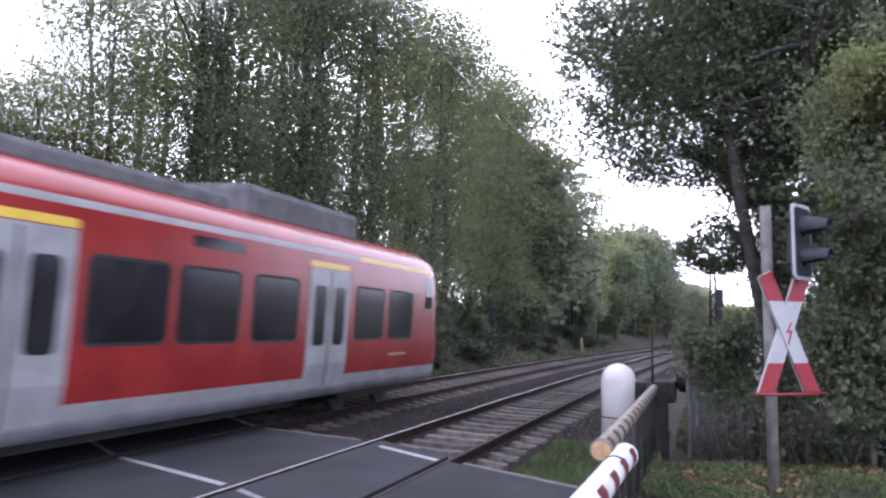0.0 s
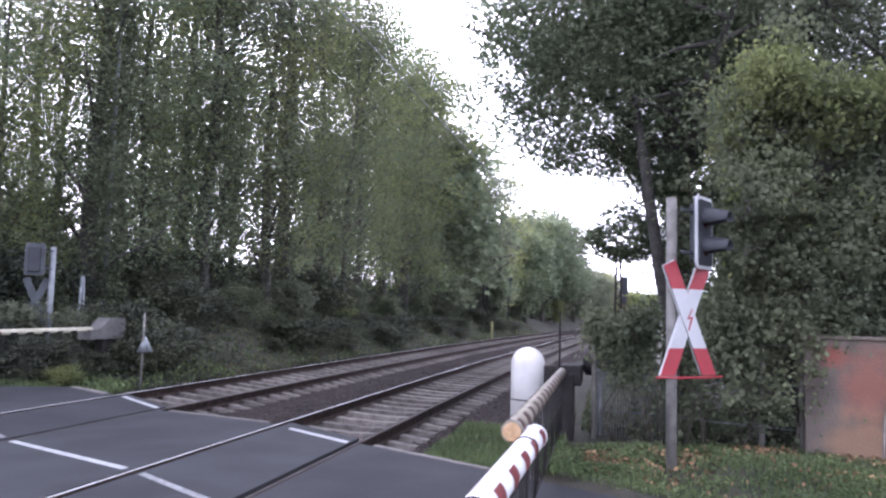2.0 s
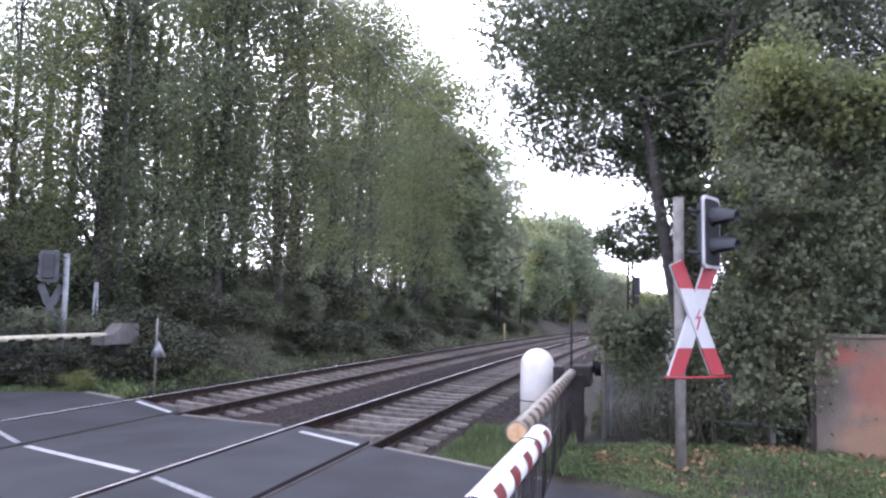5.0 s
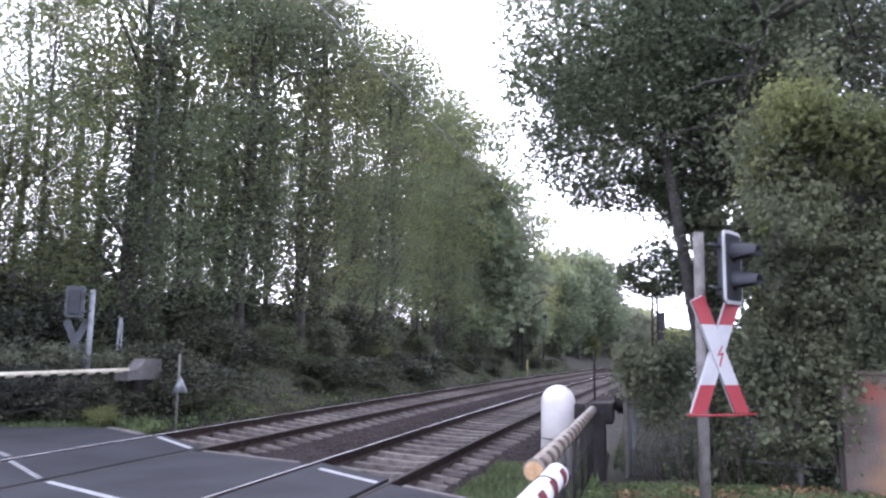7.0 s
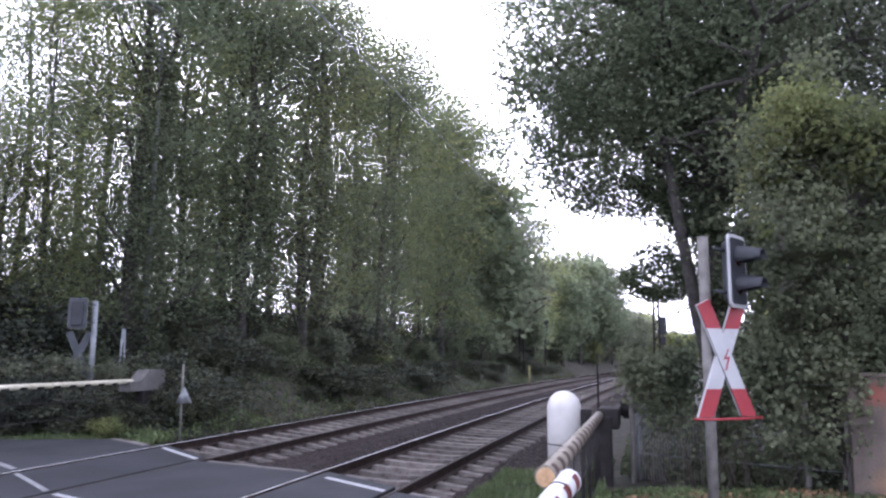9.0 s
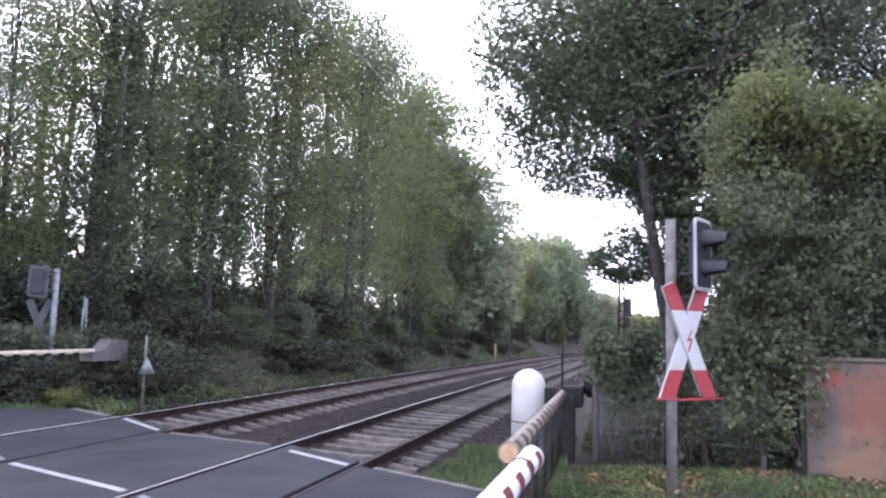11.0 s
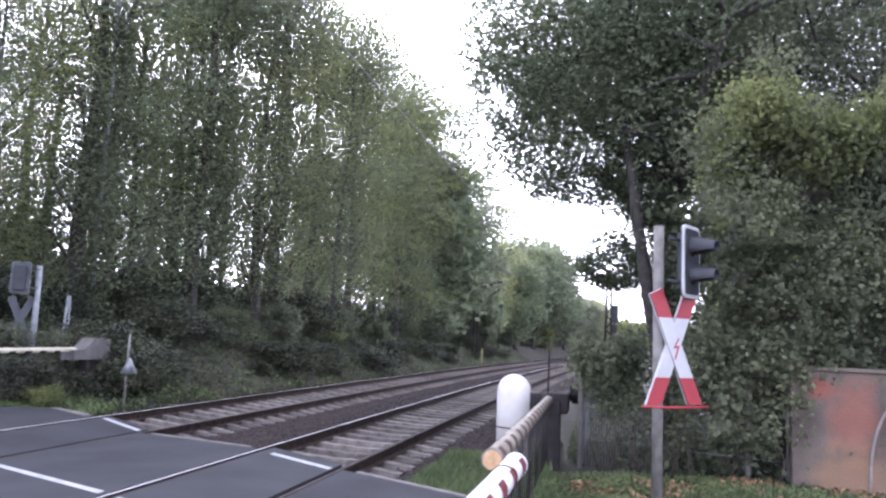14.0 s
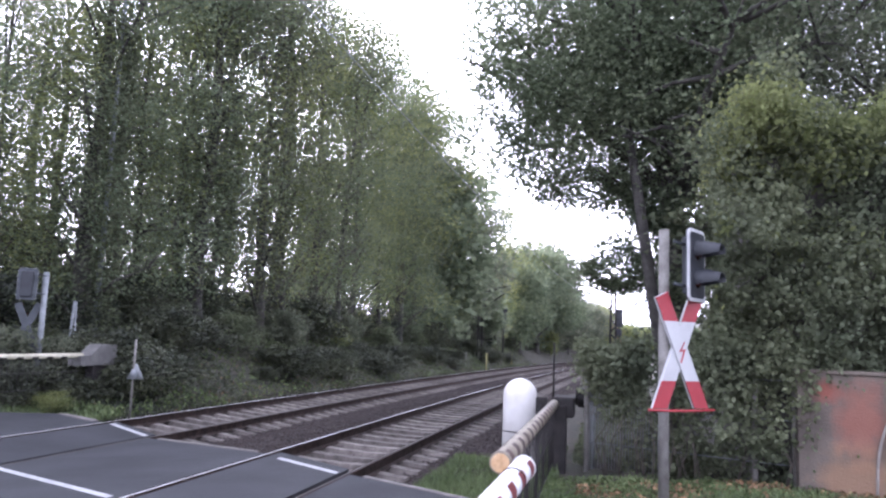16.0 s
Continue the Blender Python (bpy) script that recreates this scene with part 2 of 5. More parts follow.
def stone_mesh(name, centres, size, rng):
    """Many small broken stones: uneven octahedra."""
    c = np.asarray(centres, float)
    n = len(c)
    unit = np.array([(1, 0, 0), (-1, 0, 0), (0, 1, 0), (0, -1, 0), (0, 0, 1), (0, 0, -1)], float)
    v = unit[None] * rng.uniform(0.45, 1.0, (n, 6, 1)) + rng.normal(0, 0.16, (n, 6, 3))
    a = rng.uniform(0, 2 * math.pi, n)
    ca, sa = np.cos(a)[:, None], np.sin(a)[:, None]
    v = np.stack([v[..., 0] * ca - v[..., 1] * sa, v[..., 0] * sa + v[..., 1] * ca, v[..., 2] * 0.8], -1)
    v = v * (size * rng.uniform(0.6, 1.2, n))[:, None, None] + c[:, None]
    tri = np.array([(0, 2, 4), (2, 1, 4), (1, 3, 4), (3, 0, 4), (2, 0, 5), (1, 2, 5), (3, 1, 5), (0, 3, 5)])
    faces = (tri[None] + 6 * np.arange(n)[:, None, None]).reshape(-1)
    me = bpy.data.meshes.new(name)
    me.vertices.add(6 * n)
    me.vertices.foreach_set("co", v.ravel())
    me.loops.add(24 * n)
    me.loops.foreach_set("vertex_index", faces)
    me.polygons.add(8 * n)
    me.polygons.foreach_set("loop_start", np.arange(0, 24 * n, 3))
    me.update(calc_edges=True)
    return me


def make_ballast():
    rng = np.random.RandomState(44)
    pts = []
    while len(pts) < 30000:
        y = 8.5 + 34 * rng.rand() ** 1.6
        u = rng.uniform(-10.9, -1.9)
        x = u + bend(y)
        if ROAD_N[0] * x + ROAD_N[1] * y < ROAD_EDGE + 0.35 or any(abs(u - r[0]) < 0.09 for r in RAILS.values()):
            continue
        pts.append((x, y, ground_z(x, y) + rng.uniform(-0.01, 0.015)))
    tagged(part("ballast_stones", stone_mesh("ballast_stones", pts, 0.034, rng), STONE, None), "loose dark broken ballast stones between the rails", "ballast", kind="stuff")


def make_ground():
    xs = sorted({round(v, 3) for v in [*np.arange(-30, 12.01, 0.35), *np.geomspace(12.5, 1800, 26), *(-np.geomspace(31, 1800, 26))]})
    ys = sorted({round(v, 3) for v in [*np.arange(-6, 40.01, 0.4), *np.arange(41, 130, 1.5), *np.geomspace(131, 2500, 22), *(-np.geomspace(7, 1500, 30))]})
    bm = bmesh.new()
    grid = [[bm.verts.new((x, y, ground_z(x, y))) for x in xs] for y in ys]
    for j in range(len(ys) - 1):
        for i in range(len(xs) - 1):
            f = bm.faces.new((grid[j][i], grid[j][i + 1], grid[j + 1][i + 1], grid[j + 1][i]))
            f.smooth = True
            x, y = (xs[i] + xs[i + 1]) / 2, (ys[j] + ys[j + 1]) / 2
            u = x - bend(y)
            f.material_index = 1 if -11.0 < u < -1.75 else 0
    tagged(part("ground", bm, [SOIL, GRAVEL], None), "dark weedy soil and stony railway ballast beside the road", "ground", kind="structure")


make_ground()


# ---- the road over the crossing ----
def road_strip(x0, x1, n0, n1, material, name, parent, thick=0.3, lift=0.0, step=0.8, bow=None):
    """A slab of the road between two x, cut along the road's direction."""
    bm = bmesh.new()
    k = max(1, int(math.ceil((x1 - x0) / step)))
    m = max(1, int(math.ceil((n1 - n0) / 1.2)))
    top, low = [], []
    for i in range(k + 1):
        x = x0 + (x1 - x0) * i / k
        a, b = [], []
        for j in range(m + 1):
            nn = n0 + (n1 - n0) * j / m
            y = road_y(x, nn)
            if bow:
                y = road_y(x, n0) + (bow(x, road_y(x, n1)) - road_y(x, n0)) * j / m
            xx = x + bend(y)
            a.append(bm.verts.new((xx, y, road_z(x) + lift)))
            b.append(bm.verts.new((xx, y, road_z(x) + lift - thick)))
        top.append(a)
        low.append(b)
    for i in range(k):
        for j in range(m):
            bm.faces.new((top[i][j], top[i + 1][j], top[i + 1][j + 1], top[i][j + 1]))
        bm.faces.new((low[i][0], low[i + 1][0], top[i + 1][0], top[i][0]))
        bm.faces.new((top[i][m], top[i + 1][m], low[i + 1][m], low[i][m]))
    for j in range(m):
        bm.faces.new((top[0][j], top[0][j + 1], low[0][j + 1], low[0][j]))
        bm.faces.new((low[k][j], low[k][j + 1], top[k][j + 1], top[k][j]))
    return part(name, bm, material, parent)


def west_edge(x, y):
    """Beyond the line the verge takes a corner off the road."""
    return min(y, 13.95 - 0.3 * smooth(-10.8, -12.6, x) - 0.55 * smooth(-11, -14, x))


def make_road():
    road = base("road", pose(0, 0, 0), "dark grey asphalt road with worn white lines", "road", kind="structure")
    xa, xb, xc, xd = (RAILS[k][0] for k in ("near_left", "near_right", "far_left", "far_right"))
    road_strip(xb + 0.045, 40, ROAD_LEFT, ROAD_EDGE, ASPHALT, "asphalt", road)
    road_strip(xa + 0.1, xb - 0.1, ROAD_LEFT, ROAD_EDGE + 0.25, PANEL, "crossing_panel", road)
    road_strip(xd + 0.045, xa - 0.045, ROAD_LEFT, ROAD_EDGE, PANEL, "asphalt", road)
    road_strip(xc + 0.1, xd - 0.1, ROAD_LEFT, ROAD_EDGE + 0.3, PANEL, "crossing_panel", road)
    road_strip(-60, xc - 0.045, ROAD_LEFT, ROAD_EDGE, ASPHALT, "asphalt", road, bow=west_edge)
    w = 0.06
    for x0, x1, n, h, material in (
            (xd + 0.12, xa - 0.14, ROAD_MID, 0.05, PAINT), (xa + 0.16, xb - 0.2, ROAD_MID, 0.045, WORN), (xc + 0.16, xd - 0.16, ROAD_MID, 0.045, WORN),
            (-12.4, xc - 0.2, ROAD_MID + 0.1, 0.06, WORN), (xb + 0.3, 0.6, ROAD_MID, 0.045, WORN),
            (xa + 0.3, xb - 0.12, ROAD_EDGE - 0.09, w, PAINT), (xc + 0.2, xd - 0.1, ROAD_EDGE + 0.08, w, PAINT)):
        road_strip(x0, x1, n - h, n + h, material, "marking", road, thick=0.002, lift=0.005)
    for x0, x1 in ((xd + 0.3, xa - 0.25), (xb + 0.25, -0.75)):
        road_strip(x0, x1, ROAD_EDGE, ROAD_EDGE + 0.1, EDGE_STONE, "edge_stone", road, thick=0.3, lift=0.006)
    road_strip(-11.0, -9.6, ROAD_EDGE - 0.1, ROAD_EDGE, EDGE_STONE, "edge_stone", road, thick=0.3, lift=0.006, bow=lambda x, y: west_edge(x, y) + 0.1)


# ---- the two tracks ----
def rail_mesh(x, z, y0, y1, worn):
    half = [(0.075, -0.172), (0.075, -0.16), (0.012, -0.135), (0.01, -0.05), (0.034, -0.04), (0.036, -0.008), (0.028, -0.001), (worn, 0.0)]
    loop = half + [(-a, b) for a, b in half[::-1]]
    bm = bmesh.new()
    ys = [y0 + (y1 - y0) * i / 110 for i in range(111)]
    rings = [[bm.verts.new((x + a + bend(y), y, z + b)) for a, b in loop] for y in ys]
    n = len(loop)
    for r, s in zip(rings, rings[1:]):
        for k in range(n):
            f = bm.faces.new((r[k], s[k], s[(k + 1) % n], r[(k + 1) % n]))
            f.material_index = 1 if k == 7 else 0
    bm.faces.new(rings[0])
    bm.faces.new(rings[-1][::-1])
    return bm


def make_tracks():
    rng = random.Random(3)
    bm = bmesh.new()
    half = [(1.25, 0), (0.95, 0.03), (0.75, 0.045), (0.4, 0.02), (0, 0.012)]
    line = half + [(-a, b) for a, b in half[-2::-1]]
    top = [[bm.verts.new((a, s * 0.1, b)) for a, b in line] for s in (-1, 1)]
    low = [[bm.verts.new((a, s * 0.14, -0.16)) for a, b in line] for s in (-1, 1)]
    for k in range(len(line) - 1):
        bm.faces.new((top[0][k + 1], top[0][k], top[1][k], top[1][k + 1]))
        for s, t in ((0, 1), (1, 0)):
            bm.faces.new((low[s][k], low[s][k + 1], top[s][k + 1], top[s][k]))
    bm.faces.new((low[0][0], top[0][0], top[1][0], low[1][0]))
    bm.faces.new((low[1][-1], top[1][-1], top[0][-1], low[0][-1]))
    sleeper = bpy.data.meshes.new("sleeper")
    bmesh.ops.recalc_face_normals(bm, faces=bm.faces)
    bm.to_mesh(sleeper)
    bm.free()
    sleeper.materials.append(SLEEPER)
    for side, left, right in (("near", "near_left", "near_right"), ("far", "far_left", "far_right")):
        (xl, zl), (xr, zr) = RAILS[left], RAILS[right]
        track = base("railway_track", pose(0, 0, 0), "rusty rails with polished tops on pale concrete sleepers in ballast", "railway track", "tracks", "structure")
        for x, z in ((xl, zl), (xr, zr)):
            part("rail", rail_mesh(x, z, -60, 190, 0.022 if side == "far" else 0.011), [RUST, RAILTOP if x == xl else RAIL_DULL], track)
        y_edge = road_y((xl + xr) / 2, ROAD_EDGE) + 0.75
        y = y_edge
        ys = []
        while y < 82:
            ys.append(y)
            y += 0.63
        ys += [road_y((xl + xr) / 2, ROAD_LEFT) - 1.0 - 0.63 * i for i in range(20)]
        cant = math.degrees(math.atan2(zl - zr, 1.5))
        for y in ys:
            x = (xl + xr) / 2 + bend(y)
            ob = new("sleeper", sleeper)
            ob.parent = track
            ob.matrix_basis = pose(x + rng.uniform(-0.03, 0.03), y, (zl + zr) / 2 - 0.185 - rng.uniform(0, 0.015), 0, cant, -math.degrees(BEND * y) + rng.uniform(-0.6, 0.6))


make_road()
make_tracks()
make_ballast()


# ---- trees ----
def tree_parts(rng, height, crown_low, spread, leaves, leaf_size, material, trunk_r=0.22, lean=(0, 0), ivy=0.0, limbs=9, forks=1, push=(0, 0), top=0.75, low_keep=1.0, corners=4, bunch=14, thin=1.0, fluff=0.15, canopy=0.0, fill=None, spray=(1.5, 1.5, 1.1), flat=0.25):
    """The meshes of one tree: trunk, limbs, crown and, where it is overgrown, ivy round the trunk."""
    def axis(h):
        return Vector((lean[0] * h + 0.12 * math.sin(h * 0.5 + lean[0] * 9), lean[1] * h + 0.12 * math.cos(h * 0.43), h))
    hs = [height * 0.92 * i / 9 for i in range(10)]
    trunk = tube([axis(h) - Vector((0, 0, 0.4 if i == 0 else 0)) for i, h in enumerate(hs)],
                 [trunk_r * (1.35 if i == 0 else 1) * (1 - 0.9 * (i / 9) ** 1.2) + 0.01 for i in range(10)], 10)
    arms, tips = [], []
    for i in range(limbs):
        h0 = height * (crown_low * 0.75 + (0.93 - crown_low * 0.75) * (i + rng.uniform(0, 0.7)) / limbs)
        ang = i * 2.4 + rng.uniform(-0.5, 0.5)
        share = h0 / height
        reach = spread * (1.1 - 0.75 * max(0, (share - 0.45) / 0.55) ** 1.5) * rng.uniform(0.65, 1.1) * (1 + canopy * (smooth(0.35, 0.7, share) - 0.45))
        a = axis(h0)
        way = Vector((math.cos(ang) + push[0], math.sin(ang) + push[1], rng.uniform(0.35, 1.1) * (0.5 + top)))
        b = a + way * reach * 0.45 + Vector((0, 0, 0.1))
        c = a + way * reach * 0.9 + Vector((rng.uniform(-0.4, 0.4), rng.uniform(-0.4, 0.4), -0.12 * reach))
        r0 = thin * trunk_r * (0.55 - 0.4 * share) + 0.012
        bm = tube([a, b, c], [r0, r0 * 0.6, 0.012], 6)
        for _ in range(3 * forks):
            k = rng.uniform(0.25, 0.95)
            p = a.lerp(b, k * 2) if k < 0.5 else b.lerp(c, k * 2 - 1)
            q = p + Vector((rng.uniform(-1, 1), rng.uniform(-1, 1), rng.uniform(-0.2, 0.9))) * reach * 0.4
            add_tube(bm, [p, (p + q) / 2 + Vector((0, 0, 0.1)), q], [r0 * 0.4, r0 * 0.25, 0.008], 5)
            tips += [q, (p + q) / 2]
        tips += [c, c, b.lerp(c, 0.85), b.lerp(c, 0.7), b.lerp(c, 0.5), b.lerp(c, 0.25), b]
        arms.append(bm)
    tips.append(axis(height * 0.93))
    tips.append(axis(height * 0.86))
    r = np.random.RandomState(rng.randrange(10 ** 6))
    tips = np.array([tuple(t) for t in tips])
    pick = r.randint(len(tips), size=leaves // bunch)
    sub = tips[pick] + r.normal(size=(len(pick), 3)) * spread * (fluff, fluff, fluff * 0.85)
    which = r.randint(len(sub), size=leaves)
    pts = sub[which] + r.normal(size=(leaves, 3)) * leaf_size * spray
    for centre, radii, count in fill or ():
        ball = r.normal(size=(count, 3))
        ball *= (r.uniform(0.25, 1, count) ** 0.4 / np.linalg.norm(ball, axis=1))[:, None]
        ball = ball * radii + centre
        open_air = np.array([noise.noise(tuple(p * 0.85)) + 0.7 * noise.noise(tuple(p * 2.1)) for p in ball])
        pts = np.concatenate([pts, ball[open_air > -0.04]])
    pts = pts[pts[:, 2] > height * crown_low * 0.55]
    share = pts[:, 2] / height
    pts = pts[r.rand(len(pts)) < low_keep + (1 - low_keep) * ((share - 0.28) / 0.22).clip(0, 1)]
    crown = leaf_mesh("crown", pts, leaf_size, r, flat=flat, corners=corners)
    crown.materials.append(material)
    ivy_mesh = None
    if ivy:
        n = int(4300 * ivy * height / 14)
        h = r.uniform(0, 1, n) ** 1.15 * height * min(0.8, 0.5 + 0.3 * ivy)
        ang = r.uniform(0, 2 * math.pi, n)
        lump = np.array([0.6 + 0.55 * noise.noise((math.cos(a) * 0.9, math.sin(a) * 0.9, q * 0.55)) for a, q in zip(ang, h)])
        rad = trunk_r * (1 - 0.6 * h / height) + (0.12 + 0.75 * ivy * lump.clip(0.15)) * r.uniform(0.45, 1, n) * (1.1 - 0.5 * h / height)
        c = np.array([tuple(axis(q)) for q in h])
        ivy_mesh = leaf_mesh("ivy", c + np.stack([np.cos(ang) * rad, np.sin(ang) * rad, 0 * h], 1), leaf_size * 0.85, r)
        ivy_mesh.materials.append(OLD_IVY)
    return trunk, arms, crown, ivy_mesh


def make_tree(name, m, label, category, group, seed, **shape):
    rng = random.Random(seed)
    trunk, arms, crown, ivy_mesh = tree_parts(rng, **shape)
    tree = base(name, m, label, category, group)
    part("trunk", trunk, BARK, tree)
    for bm in arms:
        part("limb", bm, BARK, tree)
    part("crown", crown, None, tree)
    if ivy_mesh:
        part("ivy", ivy_mesh, None, tree)
    return tree


def wood_height(y):
    for (y0, h0), (y1, h1) in zip(WOOD, WOOD[1:]):
        if y0 <= y <= y1:
            return h0 + (h1 - h0) * (y - y0) / (y1 - y0)
    return WOOD[-1][1]


def wood_end(x, y):
    """Towards the road the wood thins out into lower trees."""
    share = y / abs(x)
    return 1.7 + abs(x) * (0.31 + 0.1 * smooth(0.82, 0.93, share) + 2.0 * smooth(0.93, 1.3, share))


WOOD = [(-40, 10), (8, 9.5), (15, 11.5), (20, 14.5), (25, 16), (32, 17), (40, 17.8), (56, 17.3), (70, 15.5), (90, 12.5), (140, 10)]


def make_wood():
    """The row of tall overgrown trees on the bank beyond the far track."""
    rng = random.Random(21)
    tall = dict(height=16, corners=3, bunch=9, spray=(3.8, 3.8, 0.8), flat=0.4, low_keep=0.72, top=0.95, limbs=20, forks=2, thin=0.5, fluff=0.3, canopy=0.7)
    kinds = [dict(tall, crown_low=0.05, spread=2.6, leaves=32000, leaf_size=0.098, material=LEAF_A, trunk_r=0.28, ivy=1.6),
             dict(tall, crown_low=0.05, spread=2.5, leaves=29000, leaf_size=0.098, material=LEAF_D, trunk_r=0.21, ivy=1.15, lean=(0.02, 0.01)),
             dict(tall, crown_low=0.1, spread=2.5, leaves=26000, leaf_size=0.095, material=LEAF_B, trunk_r=0.12, ivy=0.35, lean=(0.035, -0.02)),
             dict(tall, crown_low=0.05, spread=2.6, leaves=29000, leaf_size=0.098, material=LEAF_A, trunk_r=0.14, ivy=0.45, lean=(-0.02, 0.02))]
    labels = ["tall tree with thick ivy round its trunk, on the railway bank", "tall dark green tree with a half ivy-clad trunk on the bank",
              "slender tall tree with yellowing leaves on the railway bank", "tall green broadleaf tree with a slim bare trunk on the bank"]
    models = []
    for i, k in enumerate(kinds):
        models.append(make_tree("tree", pose(-26 - 3 * i, 30 + 9 * i, 1.9), labels[i], "tree", "trees on the bank", 100 + i, **k))
    spots = [(-15.6, 20.2, 0), (-15.0, 25.6, 0), (-14.6, 29.5, 1), (-15.2, 32.5, 0), (-14.6, 35.0, 1), (-15.5, 37.5, 2), (-14.5, 39.5, 2), (-15.4, 43, 3), (-14.4, 48, 0),
             (-15.5, 53, 1), (-14.2, 58, 2), (-14.8, 64, 0), (-14.5, 71, 1), (-13.8, 78, 2), (-14.0, 86, 2), (-17.5, 17.0, 3), (-18.5, 22.3, 2), (-18.5, 34, 2),
             (-18.0, 47, 2), (-18.5, 56, 3), (-18, 76, 1), (-20, 13.8, 1), (-22, 19, 3), (-23, 8.0, 2), (-26, 13, 1), (-15.6, 27.2, 2), (-16.2, 22.2, 3),
             (-14.0, 94, 2), (-13.5, 103, 0), (-16, 99, 2), (-16.8, 30.6, 3), (-16.6, 23.8, 2), (-19.4, 19.5, 3), (-14.3, 31.2, 2), (-14.2, 37.4, 3), (-14.6, 45.4, 2),
             (-16.4, 49.6, 3), (-14.4, 51.2, 2), (-16.2, 60.5, 0), (-19.5, 29, 1), (-17.2, 18.6, 2), (-19.2, 16.0, 1), (-16.2, 26.2, 1), (-18.4, 13.4, 3), (-17.0, 15.2, 2), (-20.5, 16.6, 0), (-22, 12.0, 1)]
    coarse = []
    for i, k in enumerate(kinds):
        coarse.append(make_tree("tree", pose(-27 - 3 * i, 66 + 9 * i, 2.2), labels[i], "tree", "trees on the bank", 140 + i, **dict(k, leaves=10500, leaf_size=0.18, bunch=12, fluff=0.26, spray=(2.2, 2.2, 0.9))))
    for x, y, k in spots:
        px = x + bend(y)
        s = min(1.03 * wood_height(y), wood_end(px, y) - ground_z(px, y)) * rng.uniform(0.92, 1.06) / 16
        ob = copy_thing((coarse if y > 50 else models)[k], pose(px, y, ground_z(px, y) - 0.05, 0, 0, rng.uniform(0, 360)))
        w = 0.6 * s + 0.45
        ob.scale = (w, w, s)


def make_right_trees():
    leaning = make_tree("tree", pose(1.5, 16.5, 0.1), "large dark broadleaf tree with a leaning ivy-clad trunk", "tree", "trees by the fence", 7, height=13, crown_low=0.36, fluff=0.16, spread=4.2,
              leaves=105000, leaf_size=0.096, bunch=8, spray=(2.6, 2.6, 0.9), fill=(((-0.1, 0, 9.2), (4.9, 4.4, 4.5), 70000), ((-1.6, 0, 6.6), (3.3, 2.6, 2.1), 52000), ((-2.1, 0, 8.4), (2.7, 2.2, 1.9), 14000), ((-1.15, 0, 3.35), (0.85, 0.8, 0.62), 5500), ((0.2, -0.2, 3.6), (0.9, 0.8, 1.3), 10000), ((-0.3, -0.6, 4.9), (0.9, 0.8, 1.1), 8000)), material=LEAF_A, trunk_r=0.34, lean=(-0.05, -0.01), ivy=1.25, limbs=26, forks=4, push=(0.02, 0), top=0.45)
    part("stem", tube([(0, 0, 0), (-0.3, -1.0, 1.2), (-0.57, -1.5, 2.6), (-0.88, -1.5, 4.8), (-1.2, -1.2, 7.0)], [0.16, 0.14, 0.12, 0.1, 0.05], 10), BARK, leaning, "second grey leaning stem")
    make_tree("tree", pose(6.8, 16.5, 0.1), "large dark tree rising behind the ivy hedge", "tree", "trees by the fence", 8, height=14, crown_low=0.2, spread=5.0,
              leaves=70000, bunch=7, leaf_size=0.11, thin=0.45, material=LEAF_D, trunk_r=0.32, ivy=0.8, limbs=16, forks=3, top=0.4)
    make_tree("tree", pose(3.8, 21.0, 0.1), "dense dark tree standing behind the others", "tree", "trees by the fence", 9, height=15, crown_low=0.15, spread=4.6,
              leaves=36000, bunch=7, leaf_size=0.16, material=LEAF_D, trunk_r=0.3, ivy=0.9, limbs=16, forks=2, top=0.4)
    make_tree("shrub", pose(2.7, 13.2, 0.1), "tall ivy-covered shrub filling the gap behind the hedge", "shrub", "trees by the fence", 10, height=5.4, crown_low=0.1, spread=1.5,
              leaves=12000, leaf_size=0.12, material=IVY, trunk_r=0.1, limbs=14, forks=2, top=0.6, corners=3)


